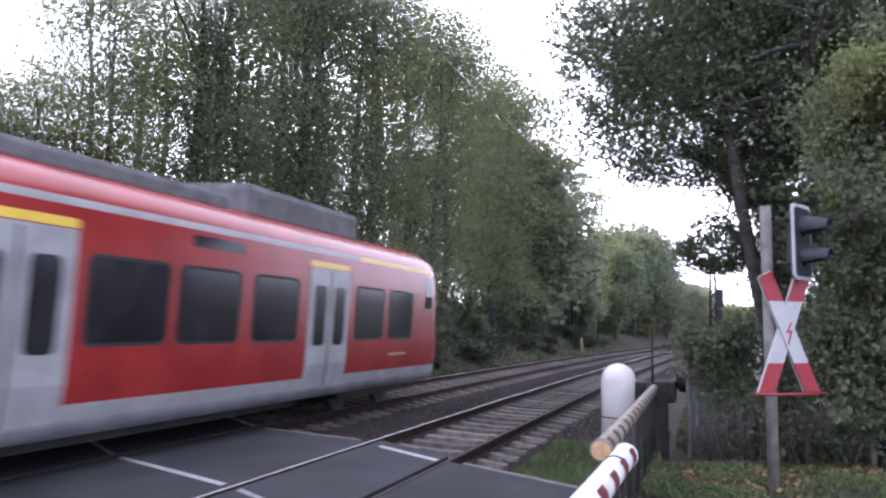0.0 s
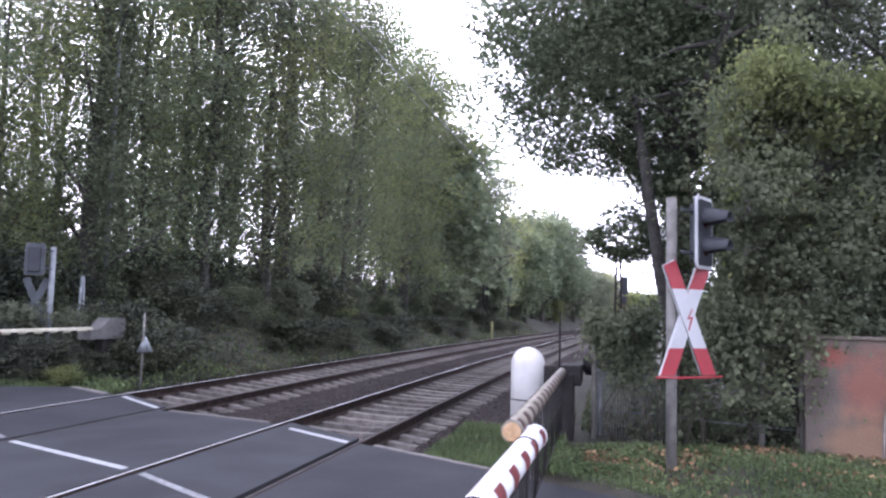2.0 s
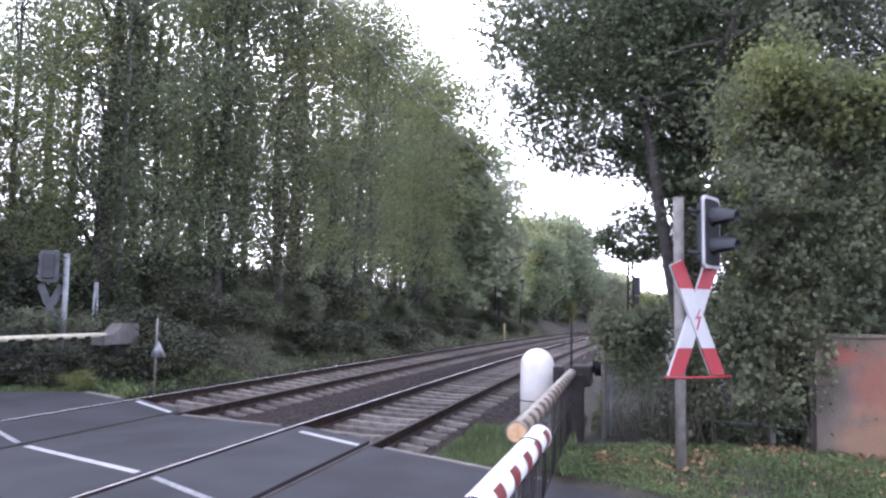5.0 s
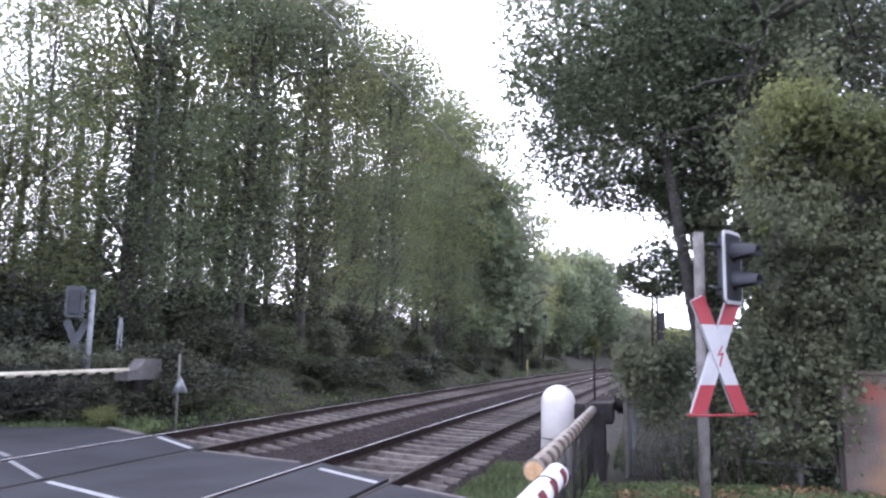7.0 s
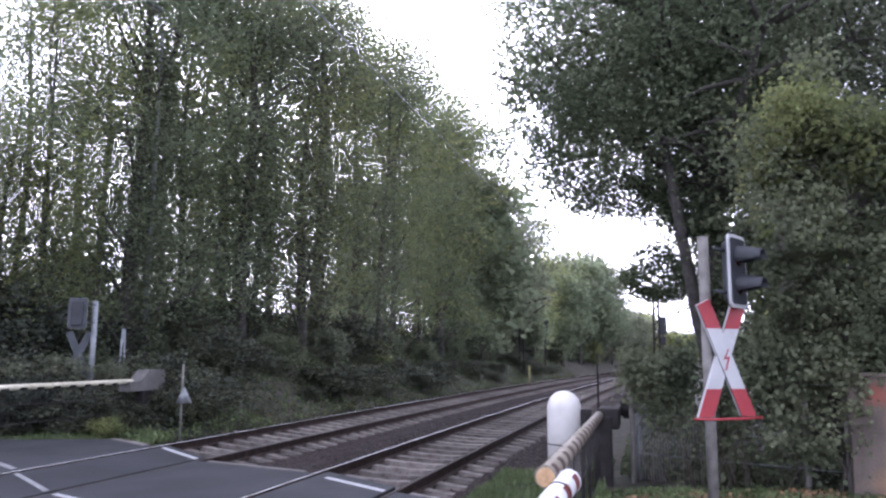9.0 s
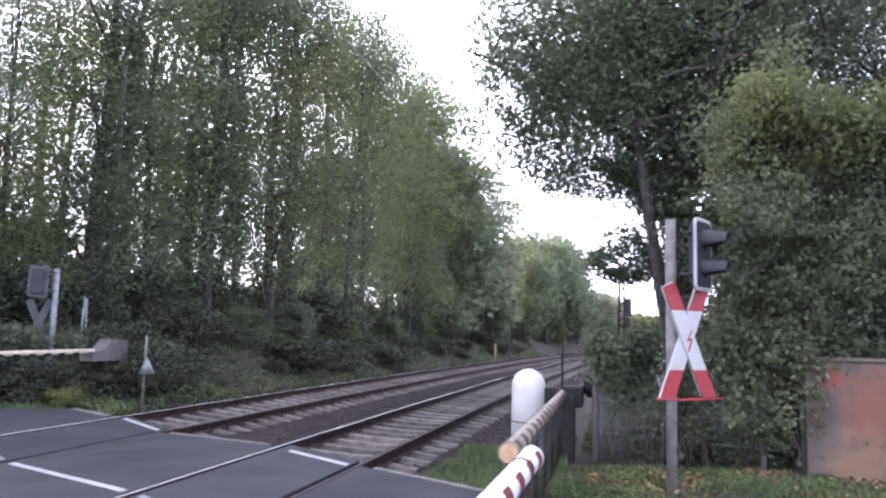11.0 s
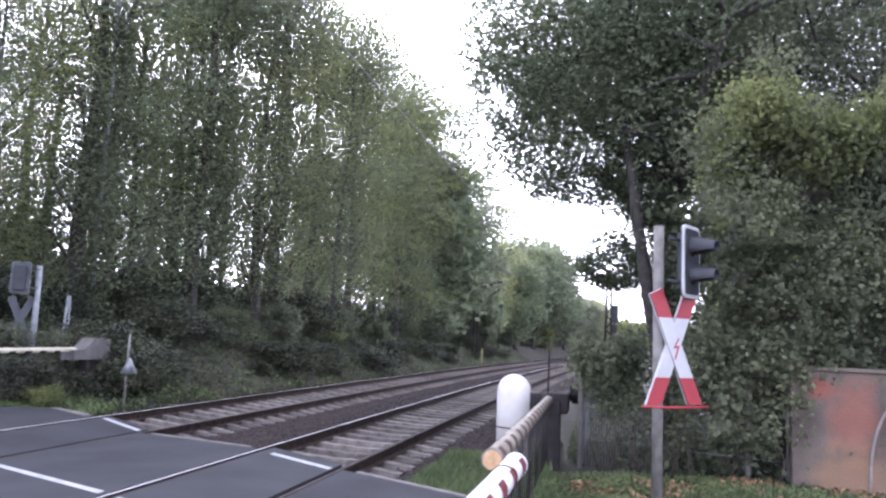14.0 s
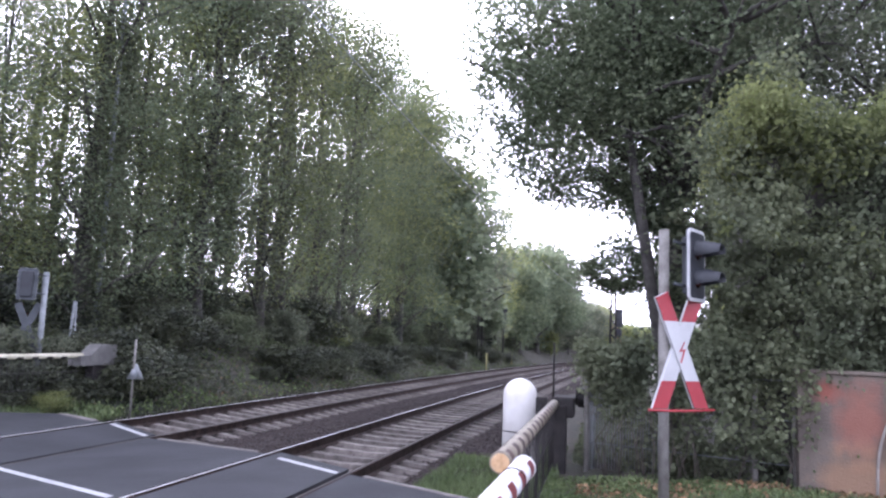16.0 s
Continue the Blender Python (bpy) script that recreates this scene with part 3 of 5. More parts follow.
def make_shrubs():
    """The dense understorey below the trees on the bank."""
    rng = random.Random(77)
    models = []
    for i, (material, words) in enumerate(((LEAF_D, "dense dark green shrub under the trees"), (IVY, "ivy-covered dark shrub under the trees"), (LEAF_B, "thin yellow-green shrub under the trees"), (SHADED_EVERGREEN, "dense evergreen bush behind the far signal, deep shade put into its leaf colour"), (BANK_WEED, "low dark bramble thicket on the railway bank"))):
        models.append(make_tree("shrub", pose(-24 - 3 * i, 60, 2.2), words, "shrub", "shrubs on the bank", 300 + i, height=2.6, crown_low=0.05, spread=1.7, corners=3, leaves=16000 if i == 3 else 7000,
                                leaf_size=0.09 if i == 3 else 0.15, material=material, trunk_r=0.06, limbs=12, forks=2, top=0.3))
    y = 14.8
    while y < 92:
        for u in (-14.2, -16.2, -18.6, -21):
            k = 2 if rng.random() < 0.07 else rng.choice((0, 1, 3, 4, 4)) if u > -15 else rng.choice((1, 3, 3, 4))
            s = rng.uniform(0.4, 0.75) if u > -15 else rng.uniform(0.5, 0.8)
            yy = y + rng.uniform(-1, 1)
            x = u + rng.uniform(-0.7, 0.7) + bend(yy)
            ob = copy_thing(models[k], pose(x, yy, ground_z(x, yy) - 0.05, 0, 0, rng.uniform(0, 360)))
            ob.scale = (s * 1.15, s * 1.15, s)
        y += 2.6 + y * 0.02
    y = 15.6
    while y < 74:
        if rng.random() < 0.7:
            u = -12.4 + rng.uniform(-0.9, 0.8)
            x = u + bend(y)
            s = rng.uniform(0.12, 0.42)
            ob = copy_thing(models[4], pose(x, y, ground_z(x, y) - 0.05, 0, 0, rng.uniform(0, 360)))
            ob.scale = (s * rng.uniform(1.1, 2.2), s * rng.uniform(1.4, 2.8), s)
        y += 1.1 + y * 0.015
    # bushes behind the far signal, their shade put into the dark leaf colour
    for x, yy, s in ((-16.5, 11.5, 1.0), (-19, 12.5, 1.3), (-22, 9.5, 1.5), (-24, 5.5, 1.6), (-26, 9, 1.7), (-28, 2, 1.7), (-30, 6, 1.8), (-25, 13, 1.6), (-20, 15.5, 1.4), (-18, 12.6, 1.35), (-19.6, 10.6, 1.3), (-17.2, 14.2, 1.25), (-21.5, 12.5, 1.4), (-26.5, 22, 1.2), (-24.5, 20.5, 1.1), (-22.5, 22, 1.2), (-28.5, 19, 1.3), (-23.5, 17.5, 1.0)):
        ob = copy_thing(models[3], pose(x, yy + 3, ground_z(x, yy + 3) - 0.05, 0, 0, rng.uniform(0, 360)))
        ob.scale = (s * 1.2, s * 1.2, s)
    make_verge_bushes(models)


def make_verge_bushes(models):
    """Bushes round the far barrier and signal."""
    for x, y, k, wide, tall in ((-13.95, 15.2, 0, 0.62, 0.66), (-13.2, 16.9, 0, 0.4, 0.46), (-14.6, 15.6, 4, 0.8, 0.6), (-11.75, 14.75, 2, 0.26, 0.16), (-12.5, 15.3, 4, 0.42, 0.32),
                                (-12.3, 16.1, 4, 0.45, 0.2), (-12.9, 14.6, 4, 0.5, 0.25), (-11.7, 17.3, 4, 0.5, 0.36), (-12.6, 17.6, 4, 0.6, 0.45)):
        ob = copy_thing(models[k], pose(x, y, ground_z(x, y) - 0.05, 0, 0, 57 * y))
        ob.scale = (wide, wide, tall)


def make_far_trees():
    rng = random.Random(5)
    models = []
    for i, (material, words) in enumerate(((LEAF_A, "distant green tree beside the line"), (LEAF_B, "distant yellow-green tree beside the line"), (LEAF_D, "distant dark tree beside the line"), (AUTUMN, "distant reddish-brown autumn tree"))):
        models.append(make_tree("tree", pose(-34 - 8 * i, 90 + 14 * i, 2), words, "tree", "distant trees", 40 + i, height=10, crown_low=0.1, spread=4.0, leaves=10000, corners=3,
                                leaf_size=0.36, material=material, trunk_r=0.2, limbs=15, forks=2, top=0.4))
    spots = []
    for u, y, k, h in ((-14.0, 72, 0, 6), (-12.8, 84, 0, 9), (-13, 96, 0, 12), (-14, 108, 2, 14), (-13, 118, 2, 13), (-14, 130, 0, 12), (-14, 146, 0, 11), (-13, 166, 1, 12), (-15, 190, 0, 11), (-12, 205, 1, 13),
                       (9, 195, 0, 10), (3, 130, 0, 5), (5, 110, 0, 6), (4, 88, 2, 6), (5, 70, 0, 6.5), (3.6, 44, 0, 4.6), (4.5, 52, 1, 4.8), (16, 180, 1, 9), (8, 150, 2, 7), (24, 190, 0, 10), (-20, 180, 2, 13)):
        spots.append((u, y, k, h))
    spots += [(-15.8, 58, 0, 14.5), (-16.3, 66, 2, 12.5), (-15, 150, 1, 11.4), (-12.0, 155, 3, 7.0), (-12.4, 100, 1, 3.2), (-16.5, 158, 1, 11)]
    for i in range(13):
        for u in (-13.5, -19, -26):
            spots.append((u + rng.uniform(-1.5, 1.5), 104 + i * 10 + rng.uniform(-3, 3), rng.choice((0, 0, 1, 2)), rng.uniform(8.5, 12)))
    for u, y, k, h in spots:
        x = u + bend(y)
        way = math.degrees(math.atan2(x, y))
        h = min(h, 1.7 + (0.028 if way > 0.4 else 0.05 if way > -1.8 else 0.055 if way > -3 else 1) * y - ground_z(x, y))
        s = h / 10 * rng.uniform(0.95, 1.05)
        ob = copy_thing(models[k], pose(x, y, ground_z(x, y) - 0.1, 0, 0, rng.uniform(0, 360)))
        ob.scale = (s, s, s)


# ---- hedge, bushes and ground cover ----
def hedge_front(x, z):
    """How far the ivy hangs out in front of its wall."""
    return 0.7 * noise.noise((x * 0.95, z * 0.95, 3)) + 0.4 * noise.noise((x * 2.2, z * 2.2, 8)) + 0.28 * noise.noise((x * 4.6, z * 4.6, 1))


def hedge_top(x):
    return 4.55 + 0.8 * noise.noise((x * 0.8, 2, 2)) + 0.35 * noise.noise((x * 2.3, 5, 2)) - 0.8 * smooth(1.7, 1.2, x) ** 2


def hedge_facing(x, z):
    """The way the ivy's surface looks at each point."""
    d = 0.06
    slope = [(-(hedge_front(a + d, b) - hedge_front(a - d, b)) / (2 * d), -1.0, -(hedge_front(a, b + d) - hedge_front(a, b - d)) / (2 * d) + 0.25) for a, b in zip(x, z)]
    return np.array(slope)


def make_hedge():
    rng = np.random.RandomState(11)
    hedge = base("ivy_hedge", pose(0, 0, 0), "tall dense ivy hedge, its top coloured yellow-green as if sunlit", "hedge")
    # added solid block in bark colour that fills the hedge behind its leaves
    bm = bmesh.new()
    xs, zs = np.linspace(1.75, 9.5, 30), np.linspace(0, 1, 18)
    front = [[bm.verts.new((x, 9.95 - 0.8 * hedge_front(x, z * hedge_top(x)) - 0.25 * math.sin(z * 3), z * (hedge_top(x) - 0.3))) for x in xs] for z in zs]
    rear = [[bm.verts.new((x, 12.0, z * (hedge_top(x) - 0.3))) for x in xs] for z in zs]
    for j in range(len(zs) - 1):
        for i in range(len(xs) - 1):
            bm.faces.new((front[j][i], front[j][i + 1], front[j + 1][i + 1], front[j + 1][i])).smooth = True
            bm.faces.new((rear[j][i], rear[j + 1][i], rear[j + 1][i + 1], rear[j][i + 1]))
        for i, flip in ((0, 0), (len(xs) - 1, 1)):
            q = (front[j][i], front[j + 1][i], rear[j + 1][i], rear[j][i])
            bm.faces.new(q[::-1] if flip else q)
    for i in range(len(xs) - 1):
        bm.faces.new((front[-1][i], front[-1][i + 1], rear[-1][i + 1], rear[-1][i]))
    part("stem_core", bm, BARK, hedge, "solid bark-coloured core added inside the hedge")
    hedge_sprays(hedge)
    n = 98000
    x = rng.uniform(1.27, 8.0, n)
    f = rng.uniform(0.0, 1, n)
    top = np.array([hedge_top(v) for v in x])
    z = f * top
    keep = (z > 1.35) | (x < 2.0) & (z > 0.5)
    x, z, top = x[keep], z[keep], top[keep]
    out = np.array([hedge_front(a, b) for a, b in zip(x, z)])
    y = 9.9 - out * 0.9 - 0.3 * np.sin(z / top * 3) - rng.gamma(1.6, 0.09, len(x))
    part("foliage", leaf_mesh("foliage", np.stack([x, y, z], 1), 0.052, rng, slim=0.8, facing=hedge_facing(x, z)), IVY, hedge)
    # sunlight on the hedge top, put in as lighter yellow-green leaves
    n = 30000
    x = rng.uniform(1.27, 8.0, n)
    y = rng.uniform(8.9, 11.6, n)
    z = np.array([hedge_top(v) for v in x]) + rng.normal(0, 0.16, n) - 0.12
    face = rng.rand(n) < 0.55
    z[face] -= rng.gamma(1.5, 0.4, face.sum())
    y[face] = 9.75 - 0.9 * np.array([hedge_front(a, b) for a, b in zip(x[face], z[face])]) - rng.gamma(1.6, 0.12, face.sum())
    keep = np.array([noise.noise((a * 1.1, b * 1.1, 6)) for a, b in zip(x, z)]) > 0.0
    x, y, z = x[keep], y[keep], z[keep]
    part("foliage", leaf_mesh("foliage", np.stack([x, y, z], 1), 0.066, rng, slim=0.7, facing=hedge_facing(x, z) + (0, 0, 0.5)), LEAF_B, hedge, "upper leaves in lighter yellow-green, sunlight put into their colour")


def hedge_sprays(hedge):
    """Loose clumps that break the hedge's outline; those on top take the sunlit leaf colour."""
    rng = np.random.RandomState(17)
    clumps = {True: [], False: []}
    for i in range(60):
        x = rng.uniform(1.3, 7.0) if i % 3 else rng.uniform(1.25, 2.6)
        on_top = rng.rand() < 0.55
        z = hedge_top(x) + rng.uniform(-0.25, 0.35) if on_top else rng.uniform(1.7, 4.4)
        y = rng.uniform(8.9, 10.2) if on_top else 9.55 - 0.9 * hedge_front(x, z)
        r = rng.uniform(0.16, 0.45)
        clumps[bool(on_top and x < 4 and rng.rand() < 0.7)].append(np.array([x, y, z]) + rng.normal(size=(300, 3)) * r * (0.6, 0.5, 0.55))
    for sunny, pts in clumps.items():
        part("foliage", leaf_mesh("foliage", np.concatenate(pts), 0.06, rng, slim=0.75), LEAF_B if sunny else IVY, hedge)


def scatter(name, n, where, height, size, material, rng, label, category, upright=False, slim=0.55, clump=1.0):
    """Leaves strewn over a stretch of ground; where() gives x, y or None."""
    pts = []
    while len(pts) < n:
        got = where()
        if got is None:
            continue
        x, y = got
        lump = 0.5 + 0.5 * noise.noise((x * clump, y * clump, 7))
        if rng.rand() > 0.06 + 1.5 * lump ** 2:
            continue
        h = height(x, y) if callable(height) else height
        pts.append((x, y, ground_z(x, y) + rng.rand() * h * (0.3 + lump)))
    me = leaf_mesh(name, np.array(pts), size, rng, upright=upright, slim=slim)
    return tagged(part(name, me, material, None), label, category, kind="stuff")


def make_cover():
    rng = np.random.RandomState(31)

    def bank():
        y = 13.5 + 70 * rng.rand() ** 1.7
        u = -10.7 - 7 * rng.rand() ** 1.2
        x = u + bend(y)
        return (x, y) if ROAD_N[0] * x + ROAD_N[1] * y > 7.0 and y > 14.2 else None

    def low(x, y):
        u = x - bend(y)
        return 0.1 + 0.5 * smooth(-10.8, -13, u)
    scatter("bank_weeds", 60000, bank, low, 0.075, BANK_WEED, rng, "low green weeds and brambles on the railway bank", "weeds", clump=0.4)
    scatter("bank_brambles", 15000, bank, lambda x, y: 0.25 + 0.7 * low(x, y), 0.1, WEED, rng, "clumps of brighter green brambles on the bank", "brambles", clump=0.45)
    scatter("bank_leaves", 800, bank, 0.3, 0.09, BROWN_LEAF, rng, "brown fallen leaves on the railway bank", "leaves", clump=0.5)

    def verge():
        x, y = rng.uniform(-0.75, 7), rng.uniform(6.0, 9.9)
        return (x, y) if ROAD_N[0] * x + ROAD_N[1] * y > 6.75 else None
    def litter():
        x, y = rng.uniform(-0.3, 6), 9.6 - rng.gamma(1.3, 0.55)
        return (x, y) if ROAD_N[0] * x + ROAD_N[1] * y > 7.0 else None
    scatter("verge_weeds", 40000, verge, 0.09, 0.031, WEED, rng, "low green ground cover on the road verge", "weeds", slim=0.85, clump=2.1)
    scatter("verge_grass", 16000, verge, 0.06, 0.1, GRASS, rng, "rough grass among the verge weeds", "grass", upright=True, slim=0.1, clump=0.8)
    scatter("verge_leaves", 3800, litter, 0.09, 0.055, BROWN_LEAF, rng, "dry brown fallen leaves on the road verge", "leaves", slim=0.7, clump=1.1)

    def tuft():
        x, y = rng.uniform(-2.4, -0.55), rng.uniform(7.9, 13)
        return (x, y) if ROAD_N[0] * x + ROAD_N[1] * y > 6.75 else None
    scatter("grass", 9000, tuft, 0.05, 0.16, GRASS, rng, "bright green rough grass beside the track", "grass", upright=True, slim=0.12)

    def behind():
        y = 11.0 + 34 * rng.rand() ** 1.5
        return rng.uniform(-0.45, 1.0) + bend(y), y
    scatter("undergrowth", 9000, behind, 0.35, 0.08, IVY, rng, "dark undergrowth behind the track fence", "undergrowth", clump=0.9)

    def under():
        x = rng.uniform(0.2, 2.1)
        return x, 10.55 - 0.47 * x + rng.uniform(-0.15, 0.9)
    scatter("undergrowth", 6000, under, 0.5, 0.06, IVY, rng, "dark ivy on the ground under the fence", "undergrowth", clump=0.9)

    def corner():
        x, y = rng.uniform(-15, -10.7), rng.uniform(13.2, 16)
        return (x, y) if y > west_edge(x, 99) - 0.06 else None
    scatter("grass", 7000, corner, 0.12, 0.22, GRASS, rng, "rough green grass beside the far barrier", "grass", upright=True, slim=0.14)


# ---- the train ----
TRAIN_RED = mat("train_red", (0.23, 0.019, 0.017), (0.285, 0.027, 0.024), 1.2, 0.26, 0.02, fine=30)
TRAIN_WHITE = mat("train_white", (0.25, 0.25, 0.248), (0.33, 0.33, 0.327), 2, 0.4, 0.02, fine=25)
TRAIN_GREY = mat("train_grey", (0.2, 0.21, 0.22), (0.3, 0.31, 0.32), 2, 0.5, 0.05, fine=25)
TRAIN_DARK = mat("train_underframe", (0.02, 0.02, 0.02), (0.045, 0.04, 0.038), 4, 0.8, 0.2)
TRAIN_YELLOW = mat("train_yellow", (0.62, 0.42, 0.05), (0.7, 0.48, 0.07), 3, 0.4, 0.0)
TRAIN_ROOF = mat("train_roof_gear", (0.08, 0.08, 0.082), (0.14, 0.138, 0.14), 3, 0.7, 0.1)
EMBLEM = mat("train_emblem", (0.3, 0.2, 0.06), (0.34, 0.24, 0.08), 3, 0.4, 0.0)
DARK_GLASS = mat("train_window", (0.012, 0.012, 0.014), (0.022, 0.022, 0.025), 1.5, 0.12, 0.0)
RUBBER = mat("black_rubber", (0.012, 0.012, 0.012), (0.022, 0.022, 0.022), 9, 0.7, 0.1)

SECTION = [(1.34, 0.50), (1.40, 0.70), (1.42, 0.90), (1.45, 1.15), (1.45, 1.62), (1.45, 2.66), (1.435, 2.95), (1.395, 3.25), (1.37, 3.35), (1.28, 3.52), (1.05, 3.70), (0.7, 3.82), (0.0, 3.88)]


def side_x(z):
    for (x0, z0), (x1, z1) in zip(SECTION, SECTION[1:]):
        if z0 <= z <= z1:
            return x0 + (x1 - x0) * (z - z0) / (z1 - z0)
    return SECTION[0][0]


def pane_mesh(y0, y1, z0, z1, out, thick=0.03, r=0.1):
    """A rounded flush pane on the train's side, following its lean."""
    bm = bmesh.new()
    loop = []
    for cy, cz, a0 in ((y1 - r, z1 - r, 0), (y0 + r, z1 - r, 90), (y0 + r, z0 + r, 180), (y1 - r, z0 + r, 270)):
        for k in range(4):
            a = radians(a0 + 30 * k)
            loop.append((cy + r * math.cos(a), cz + r * math.sin(a)))
    outer = [bm.verts.new((side_x(z) + out, y, z)) for y, z in loop]
    inner = [bm.verts.new((side_x(z) + out - thick, y, z)) for y, z in loop]
    bm.faces.new(outer)
    bm.faces.new(inner[::-1])
    n = len(loop)
    for k in range(n):
        bm.faces.new((outer[k], inner[k], inner[(k + 1) % n], outer[(k + 1) % n]))
    bmesh.ops.recalc_face_normals(bm, faces=bm.faces)
    return bm


def panel_mesh(y0, y1, z0, z1, out, thick=0.03):
    """A tall panel that follows the curve of the train's side."""
    bm = bmesh.new()
    zs = sorted({z0, z1, *(z for _, z in SECTION if z0 < z < z1)})
    cols = [[[bm.verts.new((side_x(z) + o, y, z)) for z in zs] for y in (y0, y1)] for o in (out, out - thick)]
    for k in range(len(zs) - 1):
        for o in (0, 1):
            bm.faces.new((cols[o][0][k], cols[o][1][k], cols[o][1][k + 1], cols[o][0][k + 1]))
        for e in (0, 1):
            bm.faces.new((cols[0][e][k], cols[0][e][k + 1], cols[1][e][k + 1], cols[1][e][k]))
    for k in (0, -1):
        bm.faces.new((cols[0][0][k], cols[0][1][k], cols[1][1][k], cols[1][0][k]))
    bmesh.ops.recalc_face_normals(bm, faces=bm.faces)
    return bm


def mirrored(bm):
    bmesh.ops.transform(bm, matrix=Matrix.Diagonal((-1, 1, 1, 1)), verts=bm.verts)
    bmesh.ops.reverse_faces(bm, faces=bm.faces)
    return bm


TRAIN_LONG = 25.0


def make_train():
    train = base("train", pose(-8.54, 19.95, -0.09), "red electric commuter train with white doors and sill stripe", "train")
    ys = [0.0, -0.06, -0.2, -0.45, -0.9, -1.6, -5.2, -9, -13, -17, -21, -TRAIN_LONG]
    bm = bmesh.new()
    rings = []
    for y in ys:
        nose = max(0.0, 1 + y / 0.9)
        ring = []
        full = SECTION + [(-x, z) for x, z in SECTION[-2::-1]]
        for x, z in full:
            k = 1 - 0.16 * nose ** 2.2
            rake = -0.42 * nose * smooth(1.6, 3.7, z)
            lift = -0.14 * nose ** 2 * smooth(3.2, 3.9, z)
            ring.append(bm.verts.new((x * k, y + rake, z + lift)))
        rings.append(ring)
    n = len(rings[0])
    half = len(SECTION)
    for r, s, y in zip(rings, rings[1:], ys[1:]):
        for k in range(n - 1):
            f = bm.faces.new((r[k], s[k], s[k + 1], r[k + 1]))
            f.smooth = True
            row = min(k, n - 2 - k)
            f.material_index = 2 if row == 0 else 1 if row == 1 else (1 if y < -5.2 else 3 if y < -0.9 else 0) if row == 7 else 0
        f = bm.faces.new((r[n - 1], s[n - 1], s[0], r[0]))
        f.material_index = 4
    bm.faces.new(rings[0]).material_index = 0
    bm.faces.new(rings[-1][::-1]).material_index = 4
    bmesh.ops.recalc_face_normals(bm, faces=bm.faces)
    part("body", bm, [TRAIN_RED, TRAIN_WHITE, TRAIN_GREY, TRAIN_YELLOW, TRAIN_DARK], train, "glossy red body with white and yellow stripes")
    for flip in (0, 1):
        turn = mirrored if flip else (lambda b: b)
        for y0, y1 in ((-3.67, -2.32), (-5.38, -4.02), (-9.1, -7.76), (-10.93, -9.53), (-12.6, -11.2), (-17.6, -16.2), (-19.3, -17.9), (-21, -19.6)):
            frame_ob = part("window", turn(pane_mesh(y0 - 0.05, y1 + 0.05, 1.58, 2.72, 0.004, r=0.13)), RUBBER, train)
            part("pane", turn(pane_mesh(y0, y1, 1.63, 2.67, 0.009, r=0.1)), DARK_GLASS, frame_ob, "dark tinted window pane")
        part("cab_window", turn(panel_mesh(-1.45, -1.0, 2.35, 3.15, 0.006)), DARK_GLASS, train, "small dark cab side window")
        part("side_emblem", turn(panel_mesh(-3.6, -2.6, 1.22, 1.27, 0.004)), EMBLEM, train, "thin faint emblem bar")
        part("display", turn(pane_mesh(-10.7, -9.42, 3.0, 3.17, 0.006, r=0.03)), DARK_GLASS, train, "dark destination display")
        for y0 in (-7.35, -14.45):
            door = part("door", turn(panel_mesh(y0, y0 + 1.62, 0.66, 2.97, 0.008)), TRAIN_WHITE, train, "white double sliding door")
            part("seam", turn(panel_mesh(y0 + 0.79, y0 + 0.83, 0.7, 2.93, 0.013)), RUBBER, door)
            for a in (0.2, 0.98):
                part("door_pane", turn(pane_mesh(y0 + a, y0 + a + 0.44, 1.5, 2.64, 0.014, r=0.1)), DARK_GLASS, door)
            part("door_lintel", turn(pane_mesh(y0 - 0.02, y0 + 1.64, 2.985, 3.1, 0.006, r=0.03)), TRAIN_YELLOW, train, "yellow stripe above the door")
    part("roof_box", box((-0.8, -8.6, 3.7), (0.8, -4.3, 4.34), 0.12), TRAIN_ROOF, train, "dark grey roof equipment box")
    part("roof_box", box((-0.9, -14.0, 3.7), (0.9, -9.2, 4.0), 0.08), TRAIN_ROOF, train, "dark grey roof equipment box")
    part("roof_box", box((-0.9, -21.0, 3.7), (0.9, -15.0, 4.0), 0.08), TRAIN_ROOF, train, "dark grey roof equipment box")
    part("windscreen", box((-0.95, -0.3, 1.95), (0.95, 0.0, 3.05), 0.1, Matrix.Translation((0, 0.02, 0)) @ Matrix.Shear("XZ", 4, (0, -0.13)) @ Matrix.Translation((0, 0.26, 0))), DARK_GLASS, train, "dark windscreen")
    part("coupler", box((-0.18, -0.3, 0.62), (0.18, 0.32, 0.95), 0.05), TRAIN_DARK, train, "dark automatic coupler")
    for y0 in (-3.6, -21.5):
        bogie = part("bogie", box((-1.12, y0 - 1.7, 0.3), (1.12, y0 + 1.7, 0.58), 0.06), TRAIN_DARK, train)
        for dy in (-1.1, 1.1):
            for sx in (-0.75, 0.75):
                part("wheel", tube([(sx - 0.06, y0 + dy, 0.43), (sx + 0.06, y0 + dy, 0.43)], 0.43, 24), TRAIN_DARK, bogie)
    part("underframe_box", box((-1.1, -18.5, 0.32), (1.1, -7.0, 0.62), 0.06), TRAIN_DARK, train)
    return train


make_wood()
make_shrubs()
make_right_trees()
make_far_trees()
make_hedge()
make_cover()
train = make_train()


